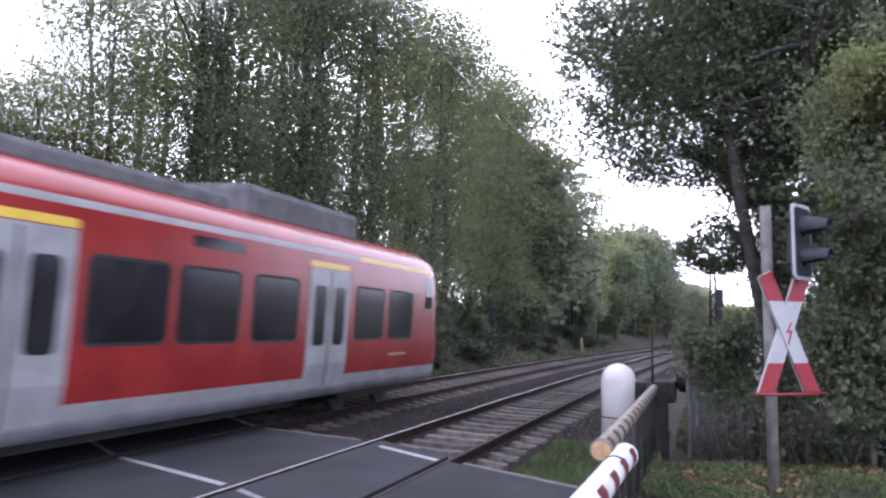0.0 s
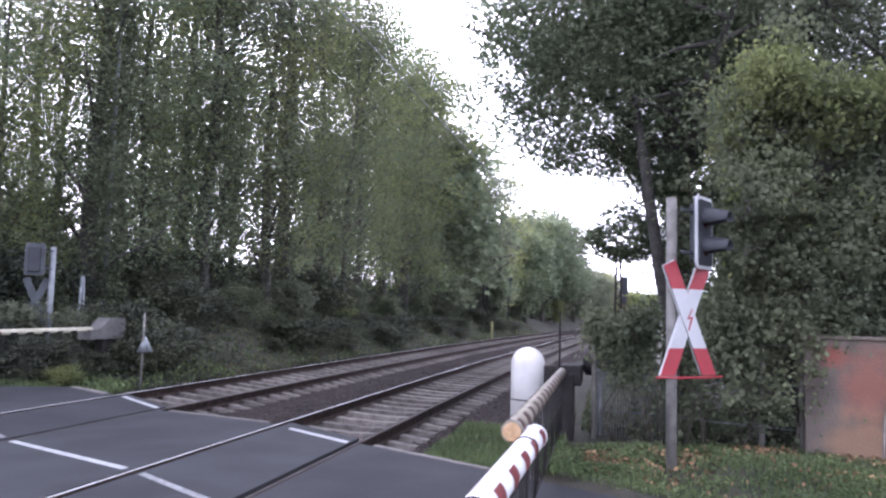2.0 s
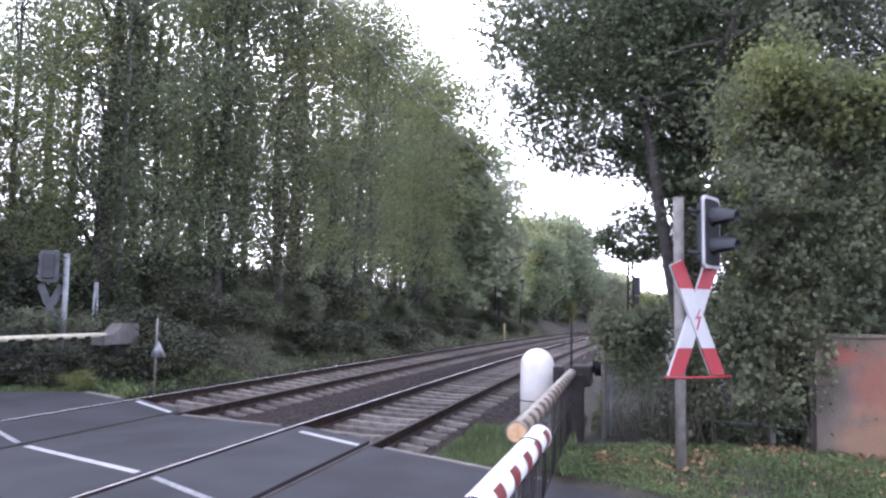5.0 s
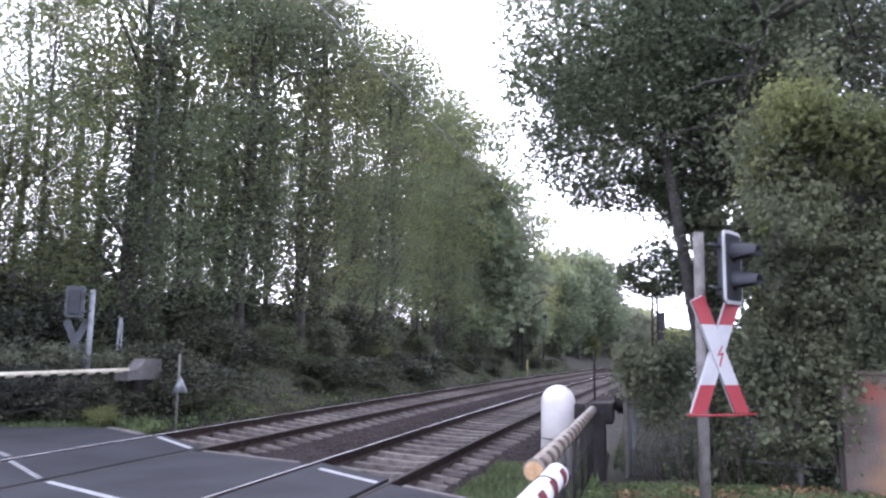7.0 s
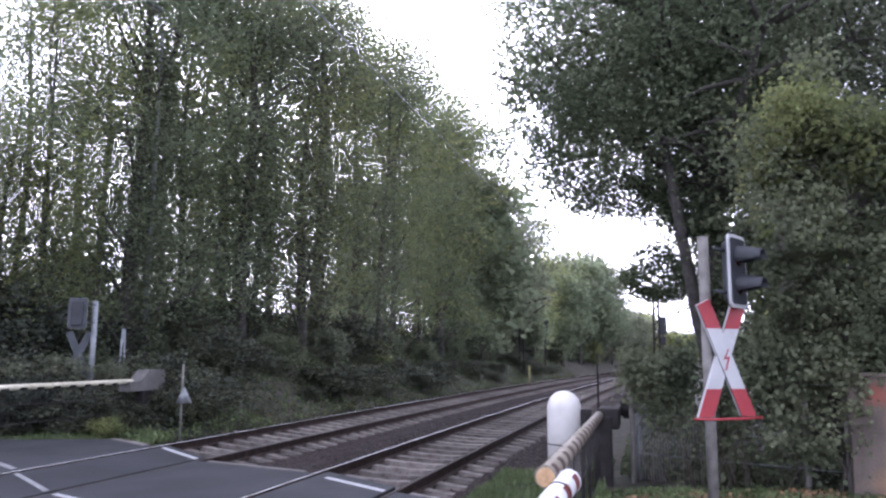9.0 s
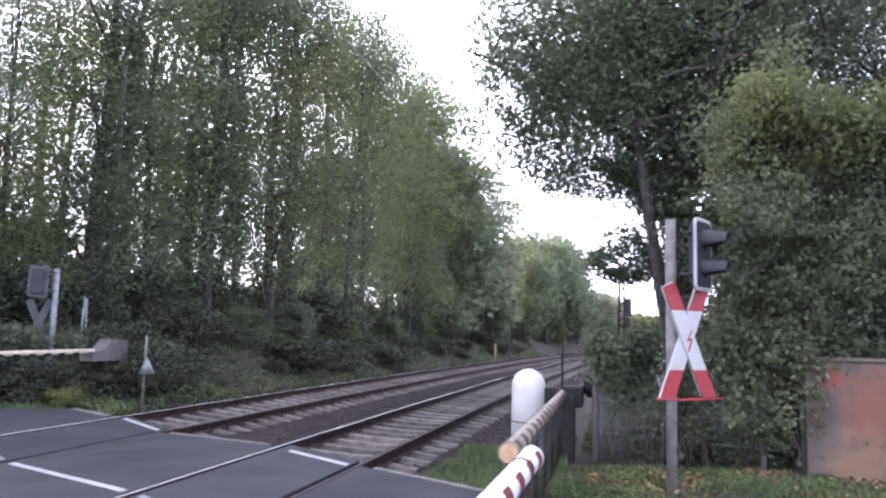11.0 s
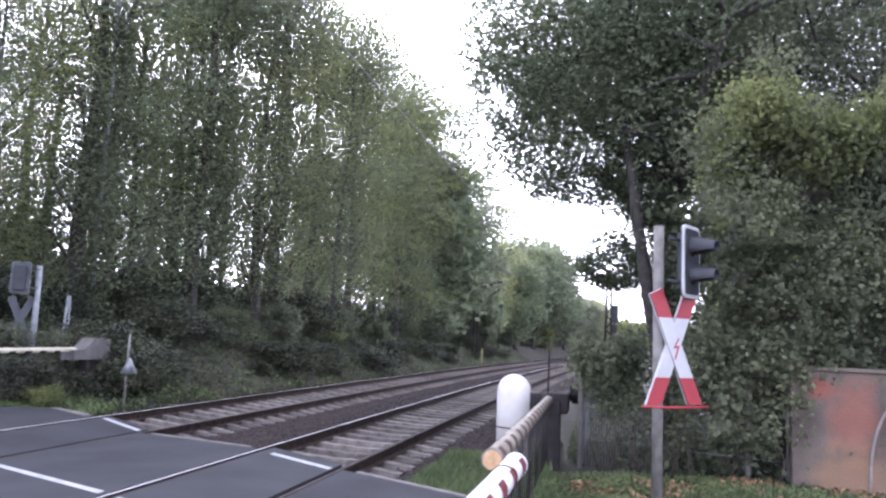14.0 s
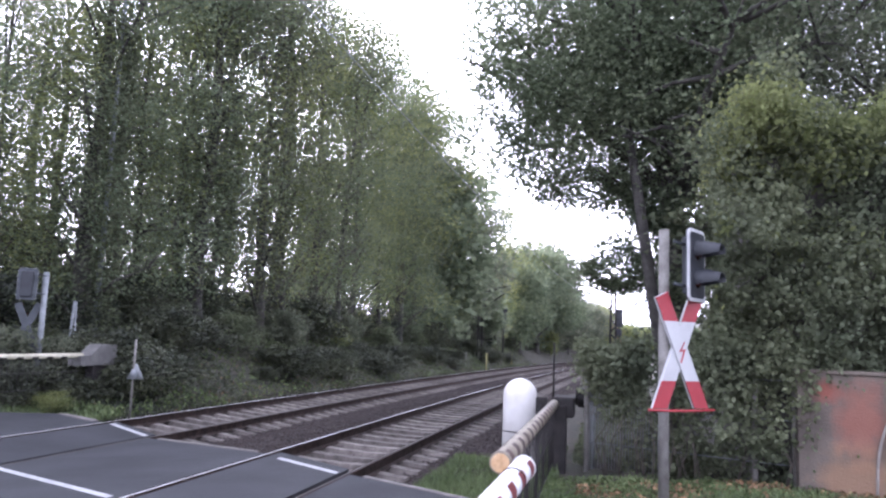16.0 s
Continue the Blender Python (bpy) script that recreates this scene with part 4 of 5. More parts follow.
# ---- barriers, signs and posts ----
BOOM_WHITE = mat("boom_white", (0.52, 0.51, 0.49), (0.66, 0.66, 0.65), 5, 0.45, 0.1, fine=24, vary=0.1)
BOOM_AGED = mat("boom_aged_white", (0.15, 0.125, 0.09), (0.28, 0.245, 0.19), 6, 0.6, 0.15, fine=60)
BOOM_YELLOWED = mat("boom_yellowed_white", (0.42, 0.385, 0.27), (0.58, 0.545, 0.42), 6, 0.6, 0.15, fine=60)
BOOM_RED = mat("boom_red", (0.1, 0.018, 0.02), (0.16, 0.03, 0.03), 6, 0.5, 0.1, fine=60)
BOOM_BROWN = mat("boom_aged_red", (0.03, 0.016, 0.014), (0.06, 0.03, 0.025), 8, 0.65, 0.1, fine=60)
CAP_WOOD = mat("boom_end_cap", (0.4, 0.23, 0.1), (0.54, 0.36, 0.2), 12, 0.7, 0.1)
DARK_STEEL = mat("dark_steel", (0.016, 0.014, 0.014), (0.034, 0.03, 0.028), 6, 0.8, 0.2, spec=0.2)
GALV = mat("galvanised_steel", (0.14, 0.15, 0.155), (0.22, 0.23, 0.235), 6, 0.5, 0.1, metal=0.3)
FENCE_BAR = mat("fence_bar_grey", (0.14, 0.14, 0.138), (0.22, 0.22, 0.215), 6, 0.6, 0.1)
GREY_POST = mat("weathered_post", (0.12, 0.11, 0.096), (0.2, 0.188, 0.17), 7, 0.85, 0.4, fine=50)
SIGN_WHITE = mat("sign_white", (0.37, 0.366, 0.36), (0.45, 0.446, 0.44), 3, 0.45, 0.0, vary=0.05)
SIGN_RED = mat("sign_red", (0.26, 0.02, 0.028), (0.33, 0.03, 0.038), 3, 0.45, 0.0, vary=0.07)
SIGN_BACK = mat("sign_back", (0.04, 0.045, 0.05), (0.066, 0.072, 0.078), 4, 0.5, 0.0, metal=0.2)
BLACK_PAINT = mat("black_paint", (0.012, 0.013, 0.016), (0.025, 0.027, 0.032), 4, 0.55, 0.05)
LENS = mat("dark_lens", (0.03, 0.008, 0.008), (0.05, 0.014, 0.012), 3, 0.15, 0.0)
DOME_WHITE = mat("dome_white", (0.54, 0.51, 0.47), (0.66, 0.635, 0.6), 2.5, 0.4, 0.05, fine=12, vary=0.07)
GREY_BOX = mat("grey_housing", (0.07, 0.066, 0.062), (0.125, 0.118, 0.11), 3, 0.7, 0.2)
CONCRETE = mat("old_wall_render", (0.065, 0.052, 0.042), (0.14, 0.113, 0.09), 1.7, 0.9, 0.5, fine=45, bumpdist=0.02)
PALE_LINE = mat("faded_pale_paint", (0.17, 0.15, 0.13), (0.28, 0.25, 0.22), 4, 0.8, 0.2)
YELLOW_POST = mat("yellow_post", (0.3, 0.27, 0.1), (0.38, 0.34, 0.14), 4, 0.6, 0.1)


def stripe_mesh(p, q, r, k0, k1, a0, a1):
    """A painted band round part of a boom, between two shares of its length."""
    p, q = Vector(p), Vector(q)
    way = (q - p).normalized()
    side = way.cross(Vector((0, 0, 1))).normalized()
    up = side.cross(way)
    bm = bmesh.new()
    rows = [[bm.verts.new(p.lerp(q, k) + r * (math.cos(a) * side + math.sin(a) * up)) for a in np.linspace(radians(a0), radians(a1), 11)] for k in (k0, k1)]
    for a, b, c, d in zip(rows[0], rows[0][1:], rows[1][1:], rows[1]):
        bm.faces.new((a, b, c, d)).smooth = True
    return bm


def make_boom(parent, p, q, r, white, red, cap, period, flip=1, skirt=True, low=0.2, reach=48):
    p, q = Vector(p), Vector(q)
    n = (q - p).length
    way = (q - p).normalized()
    boom = part("boom", tube([p, q - way * 0.02, q], [r, r, r * 0.93], 24), white, parent)
    k = int(n / period)
    for i in range(k):
        a = (n - (i + 0.55) * period) / n
        b = (n - i * period - 0.03) / n
        lean = 0.0
        for a0, a1 in ((-85, reach), (180 - reach, 265)):
            part("stripe", stripe_mesh(p, q, r + 0.0025, a - lean, b - 0.02 / n, a0, a1), red, boom)
    ring = part("end_ring", tube([q - way * 0.05, q - way * 0.012], r + 0.006, 24), white, boom)
    part("end_cap", tube([q - way * 0.01, q + way * 0.004], r * 0.9, 24), cap, boom)
    if skirt:
        m = int(n / 0.15)
        for i in range(1, m):
            a = p.lerp(q, i / m)
            part("hanging_rod", tube([(a.x, a.y, a.z - r + 0.01), (a.x + 0.01 * math.sin(i), a.y, low)], 0.006, 5), DARK_STEEL, parent)
        for z in (low, (p.z + low) / 2):
            part("skirt_rail", tube([(p.x, p.y, z), (q.x - way.x * 0.15, q.y - way.y * 0.15, z)], 0.01, 6), DARK_STEEL, parent)
    return boom


def make_barriers():
    near = base("crossing_barrier", pose(0, 0, 0), "lowered aged red and white barrier boom with hanging grille", "barrier", "barriers")
    make_boom(near, (-0.62, 10.4, 0.93), (-0.61, 4.72, 0.97), 0.064, BOOM_AGED, BOOM_BROWN, CAP_WOOD, 0.36, reach=72)
    part("pedestal", box((-0.68, 10.3, -0.05), (-0.46, 10.62, 0.93), 0.03), DARK_STEEL, near, "dark steel barrier pedestal")
    part("drive_box", box((-0.64, 10.35, 0.76), (-0.36, 10.95, 1.03), 0.03), DARK_STEEL, near)
    part("counterweight", tube([(-0.33, 11.0, 0.98), (-0.17, 11.0, 0.98)], 0.12, 16), DARK_STEEL, near)
    part("counterweight", box((-0.36, 10.9, 0.9), (-0.2, 11.35, 1.12), 0.02), DARK_STEEL, near)
    part("brace", tube([(-0.12, 10.65, 0.0), (-0.12, 11.2, 0.75)], 0.02, 6), GALV, near)
    second = base("crossing_barrier", pose(0, 0, 0), "lowered bright red and white barrier boom reaching over the road", "barrier", "barriers")
    make_boom(second, (-0.62, -2.6, 1.0), (-0.438, 4.42, 1.0), 0.064, BOOM_WHITE, BOOM_RED, BOOM_WHITE, 0.36, reach=54)
    part("pedestal", box((-0.92, -2.9, 0.0), (-0.64, -2.5, 0.98), 0.03), DARK_STEEL, second)
    part("drive_box", box((-0.95, -3.3, 0.86), (-0.62, -2.6, 1.16), 0.03), DARK_STEEL, second)
    for y in (3.95, 2.6):
        part("clamp", tube([(-0.45 + (y - 3.95) * 0.026, y, 1.0), (-0.4495 + (y - 3.95) * 0.026, y + 0.02, 1.0)], 0.068, 24), DARK_STEEL, second)
    far = base("crossing_barrier", pose(0, 0, 0), "lowered yellowed barrier boom beyond the tracks", "barrier", "barriers")
    make_boom(far, (-12.0, 15.95, 1.07), (-12.0, 6.6, 1.04), 0.06, BOOM_YELLOWED, DARK_STEEL, BOOM_YELLOWED, 0.45, low=0.35, reach=-12)
    part("pedestal", box((-12.14, 16.3, -0.1), (-11.9, 16.8, 0.84), 0.03), DARK_STEEL, far)
    bm = bmesh.new()
    pro = [(15.75, 0.84), (17.05, 0.84), (17.05, 1.34), (16.45, 1.34), (16.1, 1.08), (15.75, 1.06)]
    a = [bm.verts.new((-11.85, y, z)) for y, z in pro]
    b = [bm.verts.new((-12.2, y, z)) for y, z in pro]
    bm.faces.new(a)
    bm.faces.new(b[::-1])
    for k in range(6):
        bm.faces.new((a[k], b[k], b[(k + 1) % 6], a[(k + 1) % 6]))
    bmesh.ops.recalc_face_normals(bm, faces=bm.faces)
    part("drive_box", bm, GREY_BOX, far, "grey drive housing with sloped lid")
    part("counterweight", box((-12.1, 17.1, 0.86), (-11.9, 17.95, 1.06), 0.02), GREY_BOX, far)


def make_dome():
    dome = base("dome_post", pose(-1.07, 10.3, 0.0), "white round-topped bollard beside the barrier pedestal", "bollard")
    rings = [(0.225, -0.1), (0.225, 1.03)] + [(0.225 * math.cos(a), 1.03 + 0.225 * math.sin(a)) for a in np.linspace(0.12, 1.5, 9)]
    part("shell", lathe(rings, 32), DOME_WHITE, dome)
    part("band", lathe([(0.229, 0.56), (0.229, 0.575)], 32), DARK_STEEL, dome, "thin dark wire band")
    part("bracket", box((0.2, -0.06, 0.72), (0.36, 0.06, 1.02), 0.01), DARK_STEEL, dome)
    part("cable", tube([(0.15, -0.18, 0.57), (0.22, -0.12, 0.72), (0.28, -0.05, 0.95)], 0.008, 6), RUBBER, dome)


def arm_mesh(p, q, w, k0, k1, y, thick):
    """A stretch of one slanted arm of the cross, its foot cut level and its head square."""
    bm = bmesh.new()
    (x0, z0), (x1, z1) = p, q
    pts = []
    tilt = (x1 - x0) / (z1 - z0)
    for k, s in ((k0, -1), (k0, 1), (k1, 1), (k1, -1)):
        drop = -0.5 * s * w * tilt * 0.8 if k == 1.0 else 0.0
        pts.append((x0 + (x1 - x0) * k + s * w / 2 + drop * tilt, z0 + (z1 - z0) * k + drop))
    f = [bm.verts.new((x, y, z)) for x, z in pts]
    b = [bm.verts.new((x, y + thick, z)) for x, z in pts]
    bm.faces.new(f)
    bm.faces.new(b[::-1])
    for k in range(4):
        bm.faces.new((f[k], b[k], b[(k + 1) % 4], f[(k + 1) % 4]))
    bmesh.ops.recalc_face_normals(bm, faces=bm.faces)
    return bm


def make_cross(name, m, label, back=False, pole_x=-0.14, pole_top=2.98, turn=0.0):
    """A level-crossing cross with its road signal on one pole. The front looks along -y."""
    thing = base(name, m, label, "crossing sign", "crossing signs")
    part("pole", tube([(pole_x, 0.1, -0.3), (pole_x, 0.1, pole_top)], 0.07 if back else 0.055, 12), GREY_POST if not back else GALV, thing)
    for y, (p, q) in ((0.0, ((-0.27, 1.1), (0.22, 2.27))), (-0.014, ((0.27, 1.1), (-0.26, 2.27)))):
        arm = part("arm", arm_mesh(p, q, 0.185, 0.24, 0.77, y, 0.012), SIGN_WHITE, thing)
        part("arm_tip", arm_mesh(p, q, 0.185, 0.0, 0.24, y, 0.012), SIGN_RED, arm, "red arm tip")
        part("arm_tip", arm_mesh(p, q, 0.185, 0.77, 1.0, y, 0.012), SIGN_RED, arm, "red arm tip")
        part("flange", arm_mesh(p, q, 0.183, 0.0, 1.0, y + 0.0125, 0.03), SIGN_WHITE if not back else SIGN_BACK, arm, "pale folded edge of the sheet")
        if back:
            part("arm_back", arm_mesh(p, q, 0.187, 0.0, 1.0, y + 0.0435, 0.004), SIGN_BACK, arm, "bare grey sheet back")
    if not back:
        part("lower_rim", tube([(-0.44, -0.02, 1.085), (-0.2, -0.05, 1.08), (0.2, -0.05, 1.08), (0.44, -0.02, 1.085)], 0.012, 8), SIGN_RED, thing, "thin red rim under the cross")
    bolt = bmesh.new()
    zig = [(0.03, 1.79), (-0.035, 1.68), (0.02, 1.69), (-0.02, 1.57), (0.0, 1.57), (0.05, 1.715), (-0.005, 1.705), (0.045, 1.79)]
    f = [bolt.verts.new((x, -0.018, z)) for x, z in zig]
    b = [bolt.verts.new((x, -0.015, z)) for x, z in zig]
    bolt.faces.new(f)
    for k in range(len(zig)):
        bolt.faces.new((f[k], b[k], b[(k + 1) % len(zig)], f[(k + 1) % len(zig)]))
    part("lightning_mark", bolt, SIGN_RED, thing)
    return thing


def round_plate(w, h, r, y0, y1):
    """An upright plate with rounded corners, w and h from its middle."""
    bm = bmesh.new()
    line = [(sx * (w - r) + r * math.cos(a + t), sz * (h - r) + r * math.sin(a + t)) for sx, sz, a in ((1, 1, 0), (-1, 1, math.pi / 2), (-1, -1, math.pi), (1, -1, 1.5 * math.pi))
            for t in np.linspace(0, math.pi / 2, 6)]
    f = [bm.verts.new((x, y0, z)) for x, z in line]
    b = [bm.verts.new((x, y1, z)) for x, z in line]
    bm.faces.new(f)
    bm.faces.new(b[::-1])
    for k in range(len(line)):
        bm.faces.new((f[k], b[k], b[(k + 1) % len(line)], f[(k + 1) % len(line)]))
    bmesh.ops.recalc_face_normals(bm, faces=bm.faces)
    return bm


def make_signal(name, m, label):
    """A road signal: black board with a white rim and two hooded lamps. The front looks along -y."""
    thing = base(name, m, label, "traffic signal", "road signals")
    part("back_plate", round_plate(0.217, 0.382, 0.068, 0.001, 0.016), SIGN_BACK, thing)
    part("rim", round_plate(0.22, 0.385, 0.07, -0.02, 0.0), SIGN_WHITE, thing, "white rim of the board")
    part("board", round_plate(0.183, 0.348, 0.045, -0.03, -0.001), BLACK_PAINT, thing)
    part("housing", box((-0.13, 0.015, -0.31), (0.15, 0.1, 0.31), 0.03), BLACK_PAINT, thing)
    part("bracket", box((-0.4, 0.05, 0.2), (-0.1, 0.08, 0.23), 0.008), SIGN_BACK, thing)
    part("bracket", box((-0.4, 0.05, -0.24), (-0.1, 0.08, -0.21), 0.008), SIGN_BACK, thing)
    for z in (0.155, -0.145):
        hood = bmesh.new()
        rows = []
        for y, r, drop in ((-0.028, 0.115, 0), (-0.15, 0.113, 0.012), (-0.29, 0.105, 0.04)):
            span = 250 if y > -0.1 else 215 if y > -0.2 else 165
            rows.append([[hood.verts.new((rr * math.cos(a), y, z + rr * math.sin(a) - drop)) for a in np.linspace(radians(90 - span / 2), radians(90 + span / 2), 18)] for rr in (r, r - 0.008)])
        for s in (0, 1):
            for a, b in zip(rows, rows[1:]):
                for k in range(17):
                    hood.faces.new((a[s][k], a[s][k + 1], b[s][k + 1], b[s][k])).smooth = True
        for k in range(17):
            hood.faces.new((rows[-1][0][k], rows[-1][0][k + 1], rows[-1][1][k + 1], rows[-1][1][k]))
        bmesh.ops.recalc_face_normals(hood, faces=hood.faces)
        h = part("hood", hood, BLACK_PAINT, thing, "black lamp hood")
        part("lens", tube([(0, -0.031, z), (0, -0.045, z)], [0.1, 0.07], 20), LENS, h, "unlit dark lens")
    return thing


def make_signs():
    make_cross("saltire_sign", pose(0.80, 8.4, 0.0, 0, 0, 36), "red and white railway crossing cross on a weathered post")
    make_signal("road_signal", pose(0.95, 8.42, 2.6, 0, 0, 62), "black two-lamp road signal with white-rimmed board, unlit")
    make_cross("saltire_sign", pose(-13.74, 16.12, 0.0, 0, 0, 215), "grey-backed railway crossing cross beyond the far barrier", True, -0.34, 3.05)
    make_signal("road_signal", pose(-13.6, 15.86, 2.72, 0, 0, 215), "two-lamp road signal seen from its grey back")
    post = base("marker_post", pose(-10.5, 15.8, 0.0), "thin grey marker post with a small pale plate", "post")
    part("pole", tube([(0, 0, -0.3), (0, 0, 1.5)], 0.025, 8), GREY_POST, post)
    part("plate", tube([(0.03, 0.04, 0.6), (0.03, 0.04, 0.95)], [0.19, 0.02], 4), GALV, post)
    trestle = base("trestle_post", pose(-13.5, 17.5, 0.0), "grey two-legged mast beside the far signal", "post")
    for d in (-0.16, 0.14):
        part("leg", tube([(0, d, 0), (0, d * 0.25, 2.4)], 0.03, 6), GALV, trestle)
    for z in (0.7, 1.4, 2.0):
        part("rung", tube([(0, -0.16 + 0.05 * z, z), (0, 0.14 - 0.045 * z, z)], 0.015, 6), GALV, trestle)


# ---- fence, wall and their ivy ----
def make_fence():
    fence = base("garden_fence", pose(0, 0, 0), "rusty steel post and wire fence overgrown with ivy", "fence")
    a, b = Vector((-0.2, 10.55, 0)), Vector((2.15, 9.45, 0))
    for k, h in ((0.0, 1.62), (0.42, 1.5), (0.83, 1.35), (1.0, 1.5)):
        p = a.lerp(b, k)
        z = ground_z(p.x, p.y)
        part("post", tube([(p.x, p.y, z - 0.2), (p.x, p.y, h)], 0.035, 8), GREY_POST, fence)
    for z in (0.45, 0.95, 1.4):
        part("wire", tube([(a.x, a.y, z), (b.x, b.y, z)], 0.008, 5), GALV, fence)
    for i in range(26):
        p = a.lerp(b, 0.02 + i * 0.015)
        part("bar", tube([(p.x, p.y + 0.02, 0.12), (p.x, p.y + 0.02, 0.96)], 0.006, 5), FENCE_BAR, fence)
    back = base("track_fence", pose(0, 0, 0), "grey steel bar fence along the track", "fence")
    for i in range(9):
        y = 10.7 + i * 2.5
        x = -0.25 + bend(y)
        part("post", tube([(x, y, -0.2), (x, y, 1.3)], 0.03, 6), GREY_POST, back)
    for z in (0.12, 0.7, 1.25):
        part("rail", tube([(-0.25 + bend(y), y, z) for y in (10.7, 17, 24, 30.7)], 0.015, 6), GREY_POST, back)
    for i in range(110):
        y = 10.8 + i * 0.12
        x = -0.25 + bend(y)
        part("bar", tube([(x, y, 0.05), (x, y, 1.28)], 0.007, 4), GALV, back)
    rng = np.random.RandomState(8)
    ivy = base("fence_ivy", pose(0, 0, 0), "green ivy trailing over the fence with bare lower stems", "ivy")
    n = 15000
    k = rng.uniform(-0.05, 1.05, n)
    z = 1.78 - rng.gamma(1.7, 0.24, n)
    lump = np.array([noise.noise((q * 4, w * 1.6, 5)) for q, w in zip(k, z)])
    keep = (z > 0.3 + 0.9 * (1 - k / 0.35).clip(0, 1)) & (lump + rng.uniform(-0.3, 0.5, n) > -0.05)
    k, z, lump = k[keep], z[keep], lump[keep]
    z = z + 0.45 * np.array([noise.noise((q * 5, 1, 1)) for q in k]) + rng.normal(0, 0.07, len(k))
    x = a.x + (b.x - a.x) * k + rng.normal(0, 0.05, len(k))
    y = a.y + (b.y - a.y) * k - 0.1 - 0.25 * lump.clip(0) + rng.normal(0, 0.14, len(k))
    part("foliage", leaf_mesh("foliage", np.stack([x, y, z], 1), 0.062, rng, slim=0.8), IVY, ivy)
    n = 2500
    yy = rng.uniform(11.5, 24, n)
    zz = 1.6 - rng.gamma(1.6, 0.3, n)
    part("foliage", leaf_mesh("foliage", np.stack([0.15 + rng.normal(0, 0.2, n) + 0.06 * (yy - 10.5), yy, zz.clip(0.05)], 1), 0.1, rng, slim=0.8), IVY, ivy)
    r = random.Random(4)
    for i in range(20):
        q = r.uniform(0.1, 1.0)
        p = a.lerp(b, q) + Vector((0, -0.12, 0))
        g = ground_z(p.x, p.y)
        part("stem", tube([(p.x, p.y, g - 0.05), (p.x + r.uniform(-0.15, 0.15), p.y - r.uniform(0, 0.1), 0.5), (p.x + r.uniform(-0.3, 0.3), p.y, r.uniform(0.8, 1.3))],
                          [0.012, 0.009, 0.004], 5), TWIG, ivy, "bare brown stem")


def painted_wall_mat():
    """Old grey render with ragged, faded patches of paint: red, ochre and dark."""
    m = CONCRETE.copy()
    m.name = "painted_render"
    t = m.node_tree
    n, link = t.nodes, t.links.new
    bsdf = n["Principled BSDF"]
    colour = bsdf.inputs["Base Color"].links[0].from_socket
    co = n.new("ShaderNodeTexCoord")
    rag = n.new("ShaderNodeTexNoise")
    rag.inputs["Scale"].default_value, rag.inputs["Detail"].default_value = 4.5, 8
    link(co.outputs["Object"], rag.inputs["Vector"])
    for cx, cz, rx, rz, paint, most in ((0.62, 1.0, 0.27, 0.5, (0.27, 0.1, 0.065), 0.6), (0.3, 1.3, 0.16, 0.15, (0.27, 0.07, 0.045), 0.7), (0.6, 0.38, 0.45, 0.4, (0.24, 0.14, 0.08), 0.7),
                                        (1.55, 0.6, 0.6, 0.85, (0.05, 0.042, 0.04), 0.8)):
        place = n.new("ShaderNodeVectorMath")
        place.operation = "SUBTRACT"
        link(co.outputs["Object"], place.inputs[0])
        place.inputs[1].default_value = (cx, 0, cz)
        size = n.new("ShaderNodeVectorMath")
        size.operation = "MULTIPLY"
        link(place.outputs[0], size.inputs[0])
        size.inputs[1].default_value = (1 / rx, 0, 1 / rz)
        far = n.new("ShaderNodeVectorMath")
        far.operation = "LENGTH"
        link(size.outputs[0], far.inputs[0])
        add = n.new("ShaderNodeMath")
        add.operation = "MULTIPLY_ADD"
        link(rag.outputs["Fac"], add.inputs[0])
        add.inputs[1].default_value = 1.6
        link(far.outputs["Value"], add.inputs[2])
        fade = n.new("ShaderNodeMapRange")
        fade.inputs["From Min"].default_value, fade.inputs["From Max"].default_value = 1.25, 1.95
        fade.inputs["To Min"].default_value, fade.inputs["To Max"].default_value = most, 0.0
        link(add.outputs[0], fade.inputs["Value"])
        mix = n.new("ShaderNodeMix")
        mix.data_type = "RGBA"
        link(fade.outputs[0], mix.inputs[0])
        link(colour, mix.inputs[6])
        mix.inputs[7].default_value = (*paint, 1)
        colour = mix.outputs[2]
    link(colour, bsdf.inputs["Base Color"])
    return m


def make_wall():
    wall = base("garden_wall", pose(2.13, 9.25, 0.0, 0, 0, -4), "weathered grey rendered wall with faded red paint", "wall")
    part("wall_body", box((0, 0, -0.3), (5.5, 0.24, 1.5), 0.015), painted_wall_mat(), wall)
    part("coping", box((-0.03, -0.03, 1.502), (5.53, 0.27, 1.545), 0.015), CONCRETE, wall)
    arc = [(1.4 - 0.62 * math.cos(a), 0.42 + 1.0 * math.sin(a)) for a in np.linspace(0.0, 1.6, 14)]
    part("painted_arch", tube([(x, -0.002, z) for x, z in [(0.76, 0.02)] + arc], 0.016, 6), PALE_LINE, wall, "pale painted arch line")


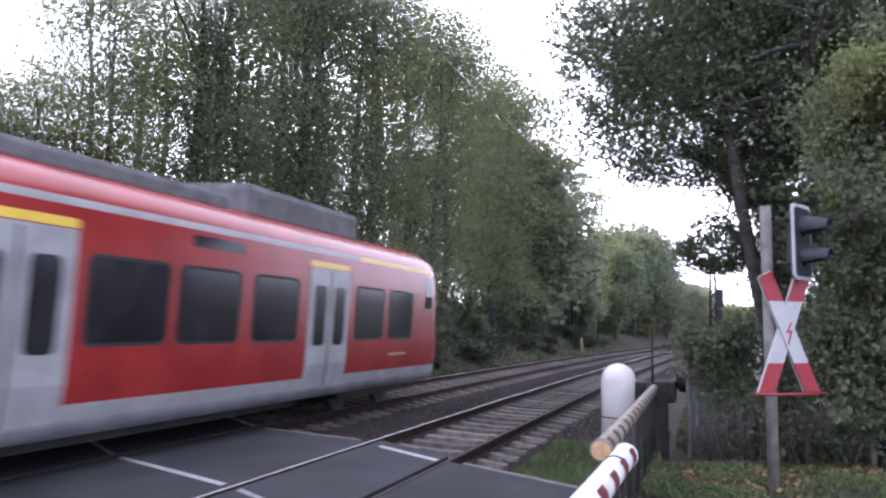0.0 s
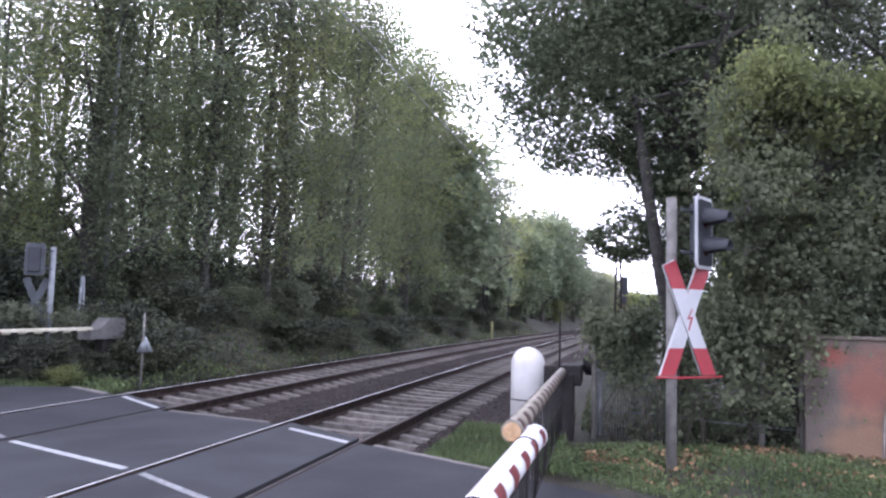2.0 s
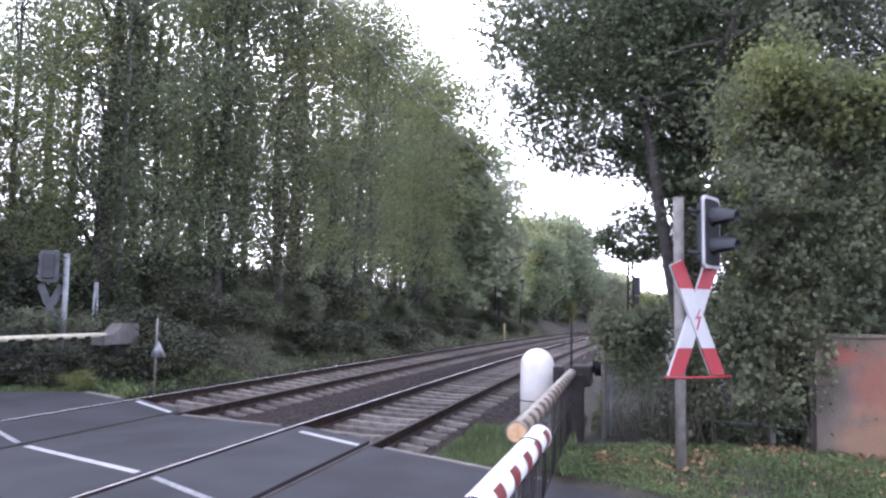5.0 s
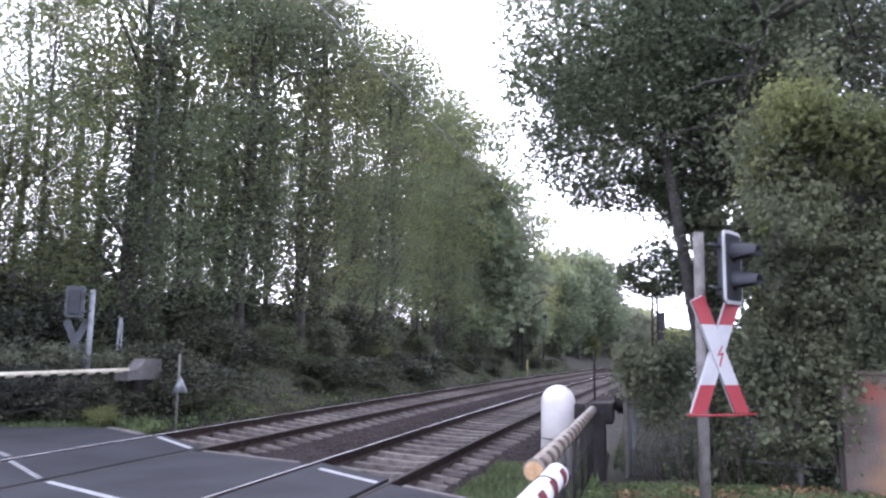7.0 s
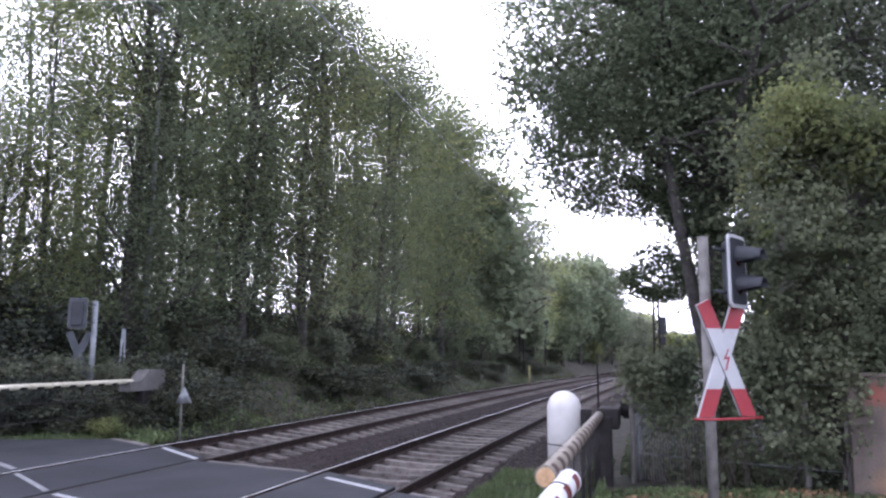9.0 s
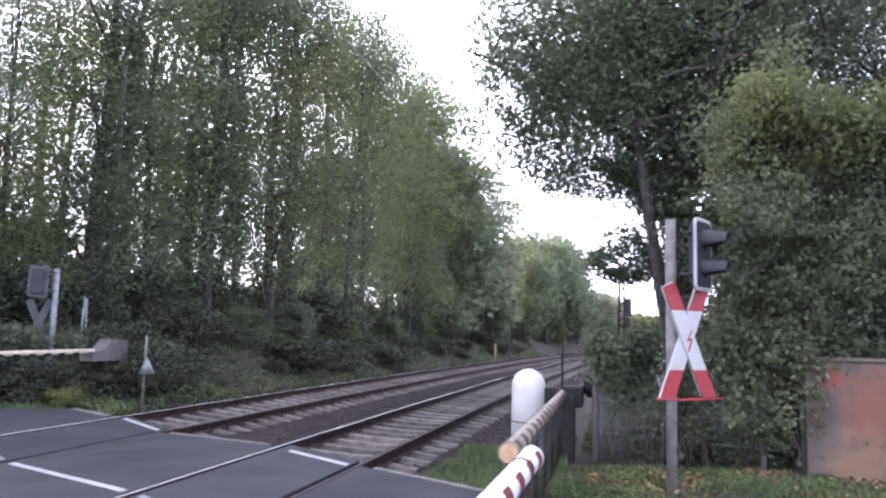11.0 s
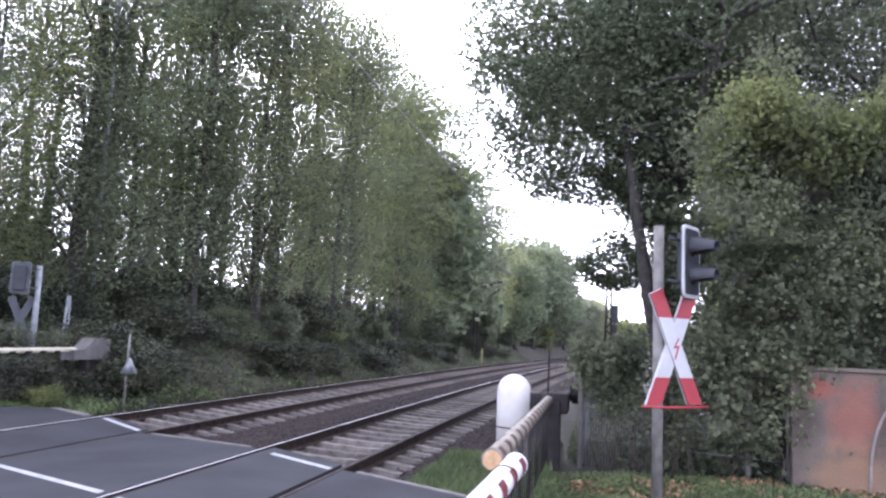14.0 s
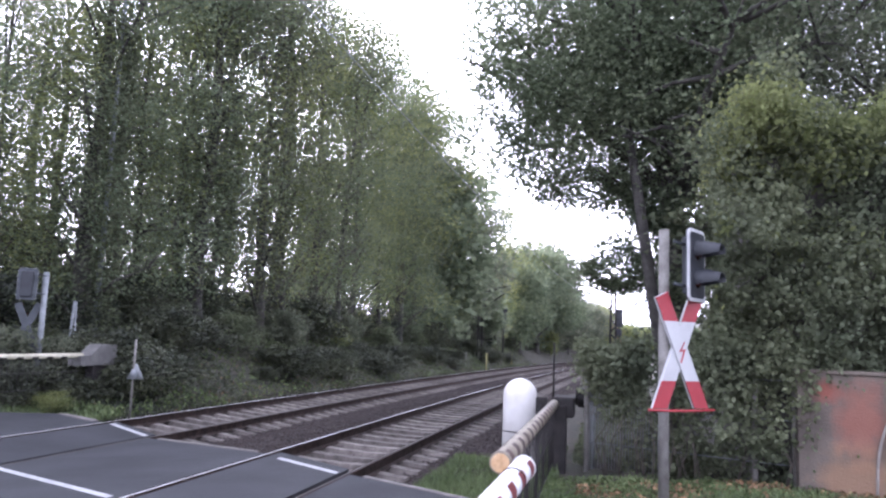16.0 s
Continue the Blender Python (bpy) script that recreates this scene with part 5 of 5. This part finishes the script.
# ---- along the line ----
def lattice_mast(name, m, h, label, arm=-1, w=0.27, steel=0.085):
    mast = base(name, m, label, "catenary mast", "catenary masts")
    for sx in (-1, 1):
        for sy in (-1, 1):
            part("chord", tube([(sx * w, sy * w, -0.3), (sx * w * 0.6, sy * w * 0.6, h)], steel, 4), DARK_STEEL, mast)
    n = int(h / 0.6)
    for i in range(n):
        z0, z1 = h * i / n, h * (i + 1) / n
        k0, k1 = w * (1 - 0.4 * i / n), w * (1 - 0.4 * (i + 1) / n)
        s = 1 if i % 2 else -1
        part("lacing", tube([(-s * k0, -k0, z0), (s * k1, -k1, z1)], steel * 0.6, 4), DARK_STEEL, mast)
    part("cantilever", tube([(0, 0, h * 0.8), (arm * 2.2, 0, h * 0.88)], 0.06, 6), DARK_STEEL, mast)
    part("cantilever", tube([(0, 0, h * 0.62), (arm * 2.0, 0, h * 0.8)], 0.05, 6), DARK_STEEL, mast)
    part("insulator", lathe([(0.05, h * 0.8 - 0.05), (0.09, h * 0.8), (0.05, h * 0.8 + 0.06)], 10), GREY_BOX, mast)
    return mast


def rail_signal(m, h, label, k=0.75):
    thing = base("railway_signal", m, label, "railway signal", "railway signals")
    part("post", tube([(0, 0, -0.3), (0, 0, h)], 0.07, 8), DARK_STEEL, thing)
    part("board", box((-0.45 * k, -0.06, h - 1.9 * k), (0.45 * k, 0.06, h + 0.1), 0.04), BLACK_PAINT, thing)
    part("board", box((-0.3 * k, -0.06, h - 3.0 * k), (0.3 * k, 0.06, h - 2.1 * k), 0.04), BLACK_PAINT, thing)


def make_line_things():
    lattice_mast("catenary_mast", pose(0.93, 66, 0.0), 8.0, "dark lattice catenary mast beside the line", -1, 0.28, 0.13)
    lattice_mast("catenary_mast", pose(-10.05, 63.5, -0.2), 7.8, "dark lattice catenary mast among the bushes", 1, 0.2, 0.045)
    rail_signal(pose(1.42, 66.5, 0.0), 5.05, "black railway signal board on a mast")
    rail_signal(pose(-9.4, 74, 0.0), 5.2, "black railway signal board by the far track")
    for x, y, h, material, words in ((-6.2, 58, 1.05, YELLOW_POST, "short yellow marker post beside the track"), (-10.2, 58, 1.1, GREY_POST, "short pale marker post beside the track"),
                                     (-8.3, 72, 1.0, YELLOW_POST, "short yellow marker post beside the track")):
        post = base("marker_post", pose(x - 2.4 if x > -8 else x, y, -0.2), words, "post", "track posts")
        part("pole", tube([(0, 0, -0.1), (0, 0, h + 0.2)], 0.045, 8), material, post)
    wire = base("contact_wire", pose(-3.94, 0, 0), "thin dark overhead contact wire above the near track", "overhead wire")
    part("wire", tube([(bend(y), y, 6.03 + 0.002 * max(0.0, y - 9)) for y in (-45, -20, 0, 10, 20, 35, 50, 66)], 0.009, 6), GALV, wire)
    post = base("track_post", pose(-1.45, 24.0, 0.0), "slim dark post beside the near track", "post")
    part("pole", tube([(0, 0, -0.2), (0, 0, 1.83)], 0.03, 8), DARK_STEEL, post)
    lamp = base("street_lamp", pose(-14.95, 20.35, 1.2), "tall street lamp whose pole is lost in ivy", "street lamp")
    part("pole", tube([(0, 0, 0), (0, 0, 10.9)], [0.09, 0.06], 10), GALV, lamp)
    rng = np.random.RandomState(2)
    h, a = rng.uniform(0, 10.3, 5200), rng.uniform(0, 2 * math.pi, 5200)
    r = 0.1 + rng.uniform(0.2, 1, 5200) * np.array([0.62 + 0.3 * noise.noise((math.cos(q), math.sin(q), v * 0.6)) for q, v in zip(a, h)])
    part("ivy", leaf_mesh("ivy", np.stack([np.cos(a) * r, np.sin(a) * r, h], 1), 0.12, rng, slim=0.8), IVY, lamp, "dense ivy round the pole")
    part("arm", tube([(0, 0, 10.9), (0.1, -0.25, 11.25), (0.2, -0.6, 11.4)], 0.035, 8), GALV, lamp)
    part("head", box((0.05, -1.15, 11.36), (0.37, -0.5, 11.5), 0.04), SIGN_BACK, lamp)
    part("diffuser", box((0.1, -1.08, 11.33), (0.32, -0.6, 11.357), 0.01), PALE_LINE, lamp)


make_barriers()
make_dome()
make_signs()
make_fence()
make_wall()
make_line_things()


def motions():
    """The train runs off along the far track at a steady 31 metres a second."""
    rows = []
    for i in range(33):
        t = i * 0.5
        y = 19.95 - 31.0 * t
        rows.append((t, pose(-8.54 + bend(y), y, -0.09, 0, 3.0, -math.degrees(BEND * y) if abs(y) < 260 else math.degrees(BEND * 260))))
    walk(train, rows)


motions()
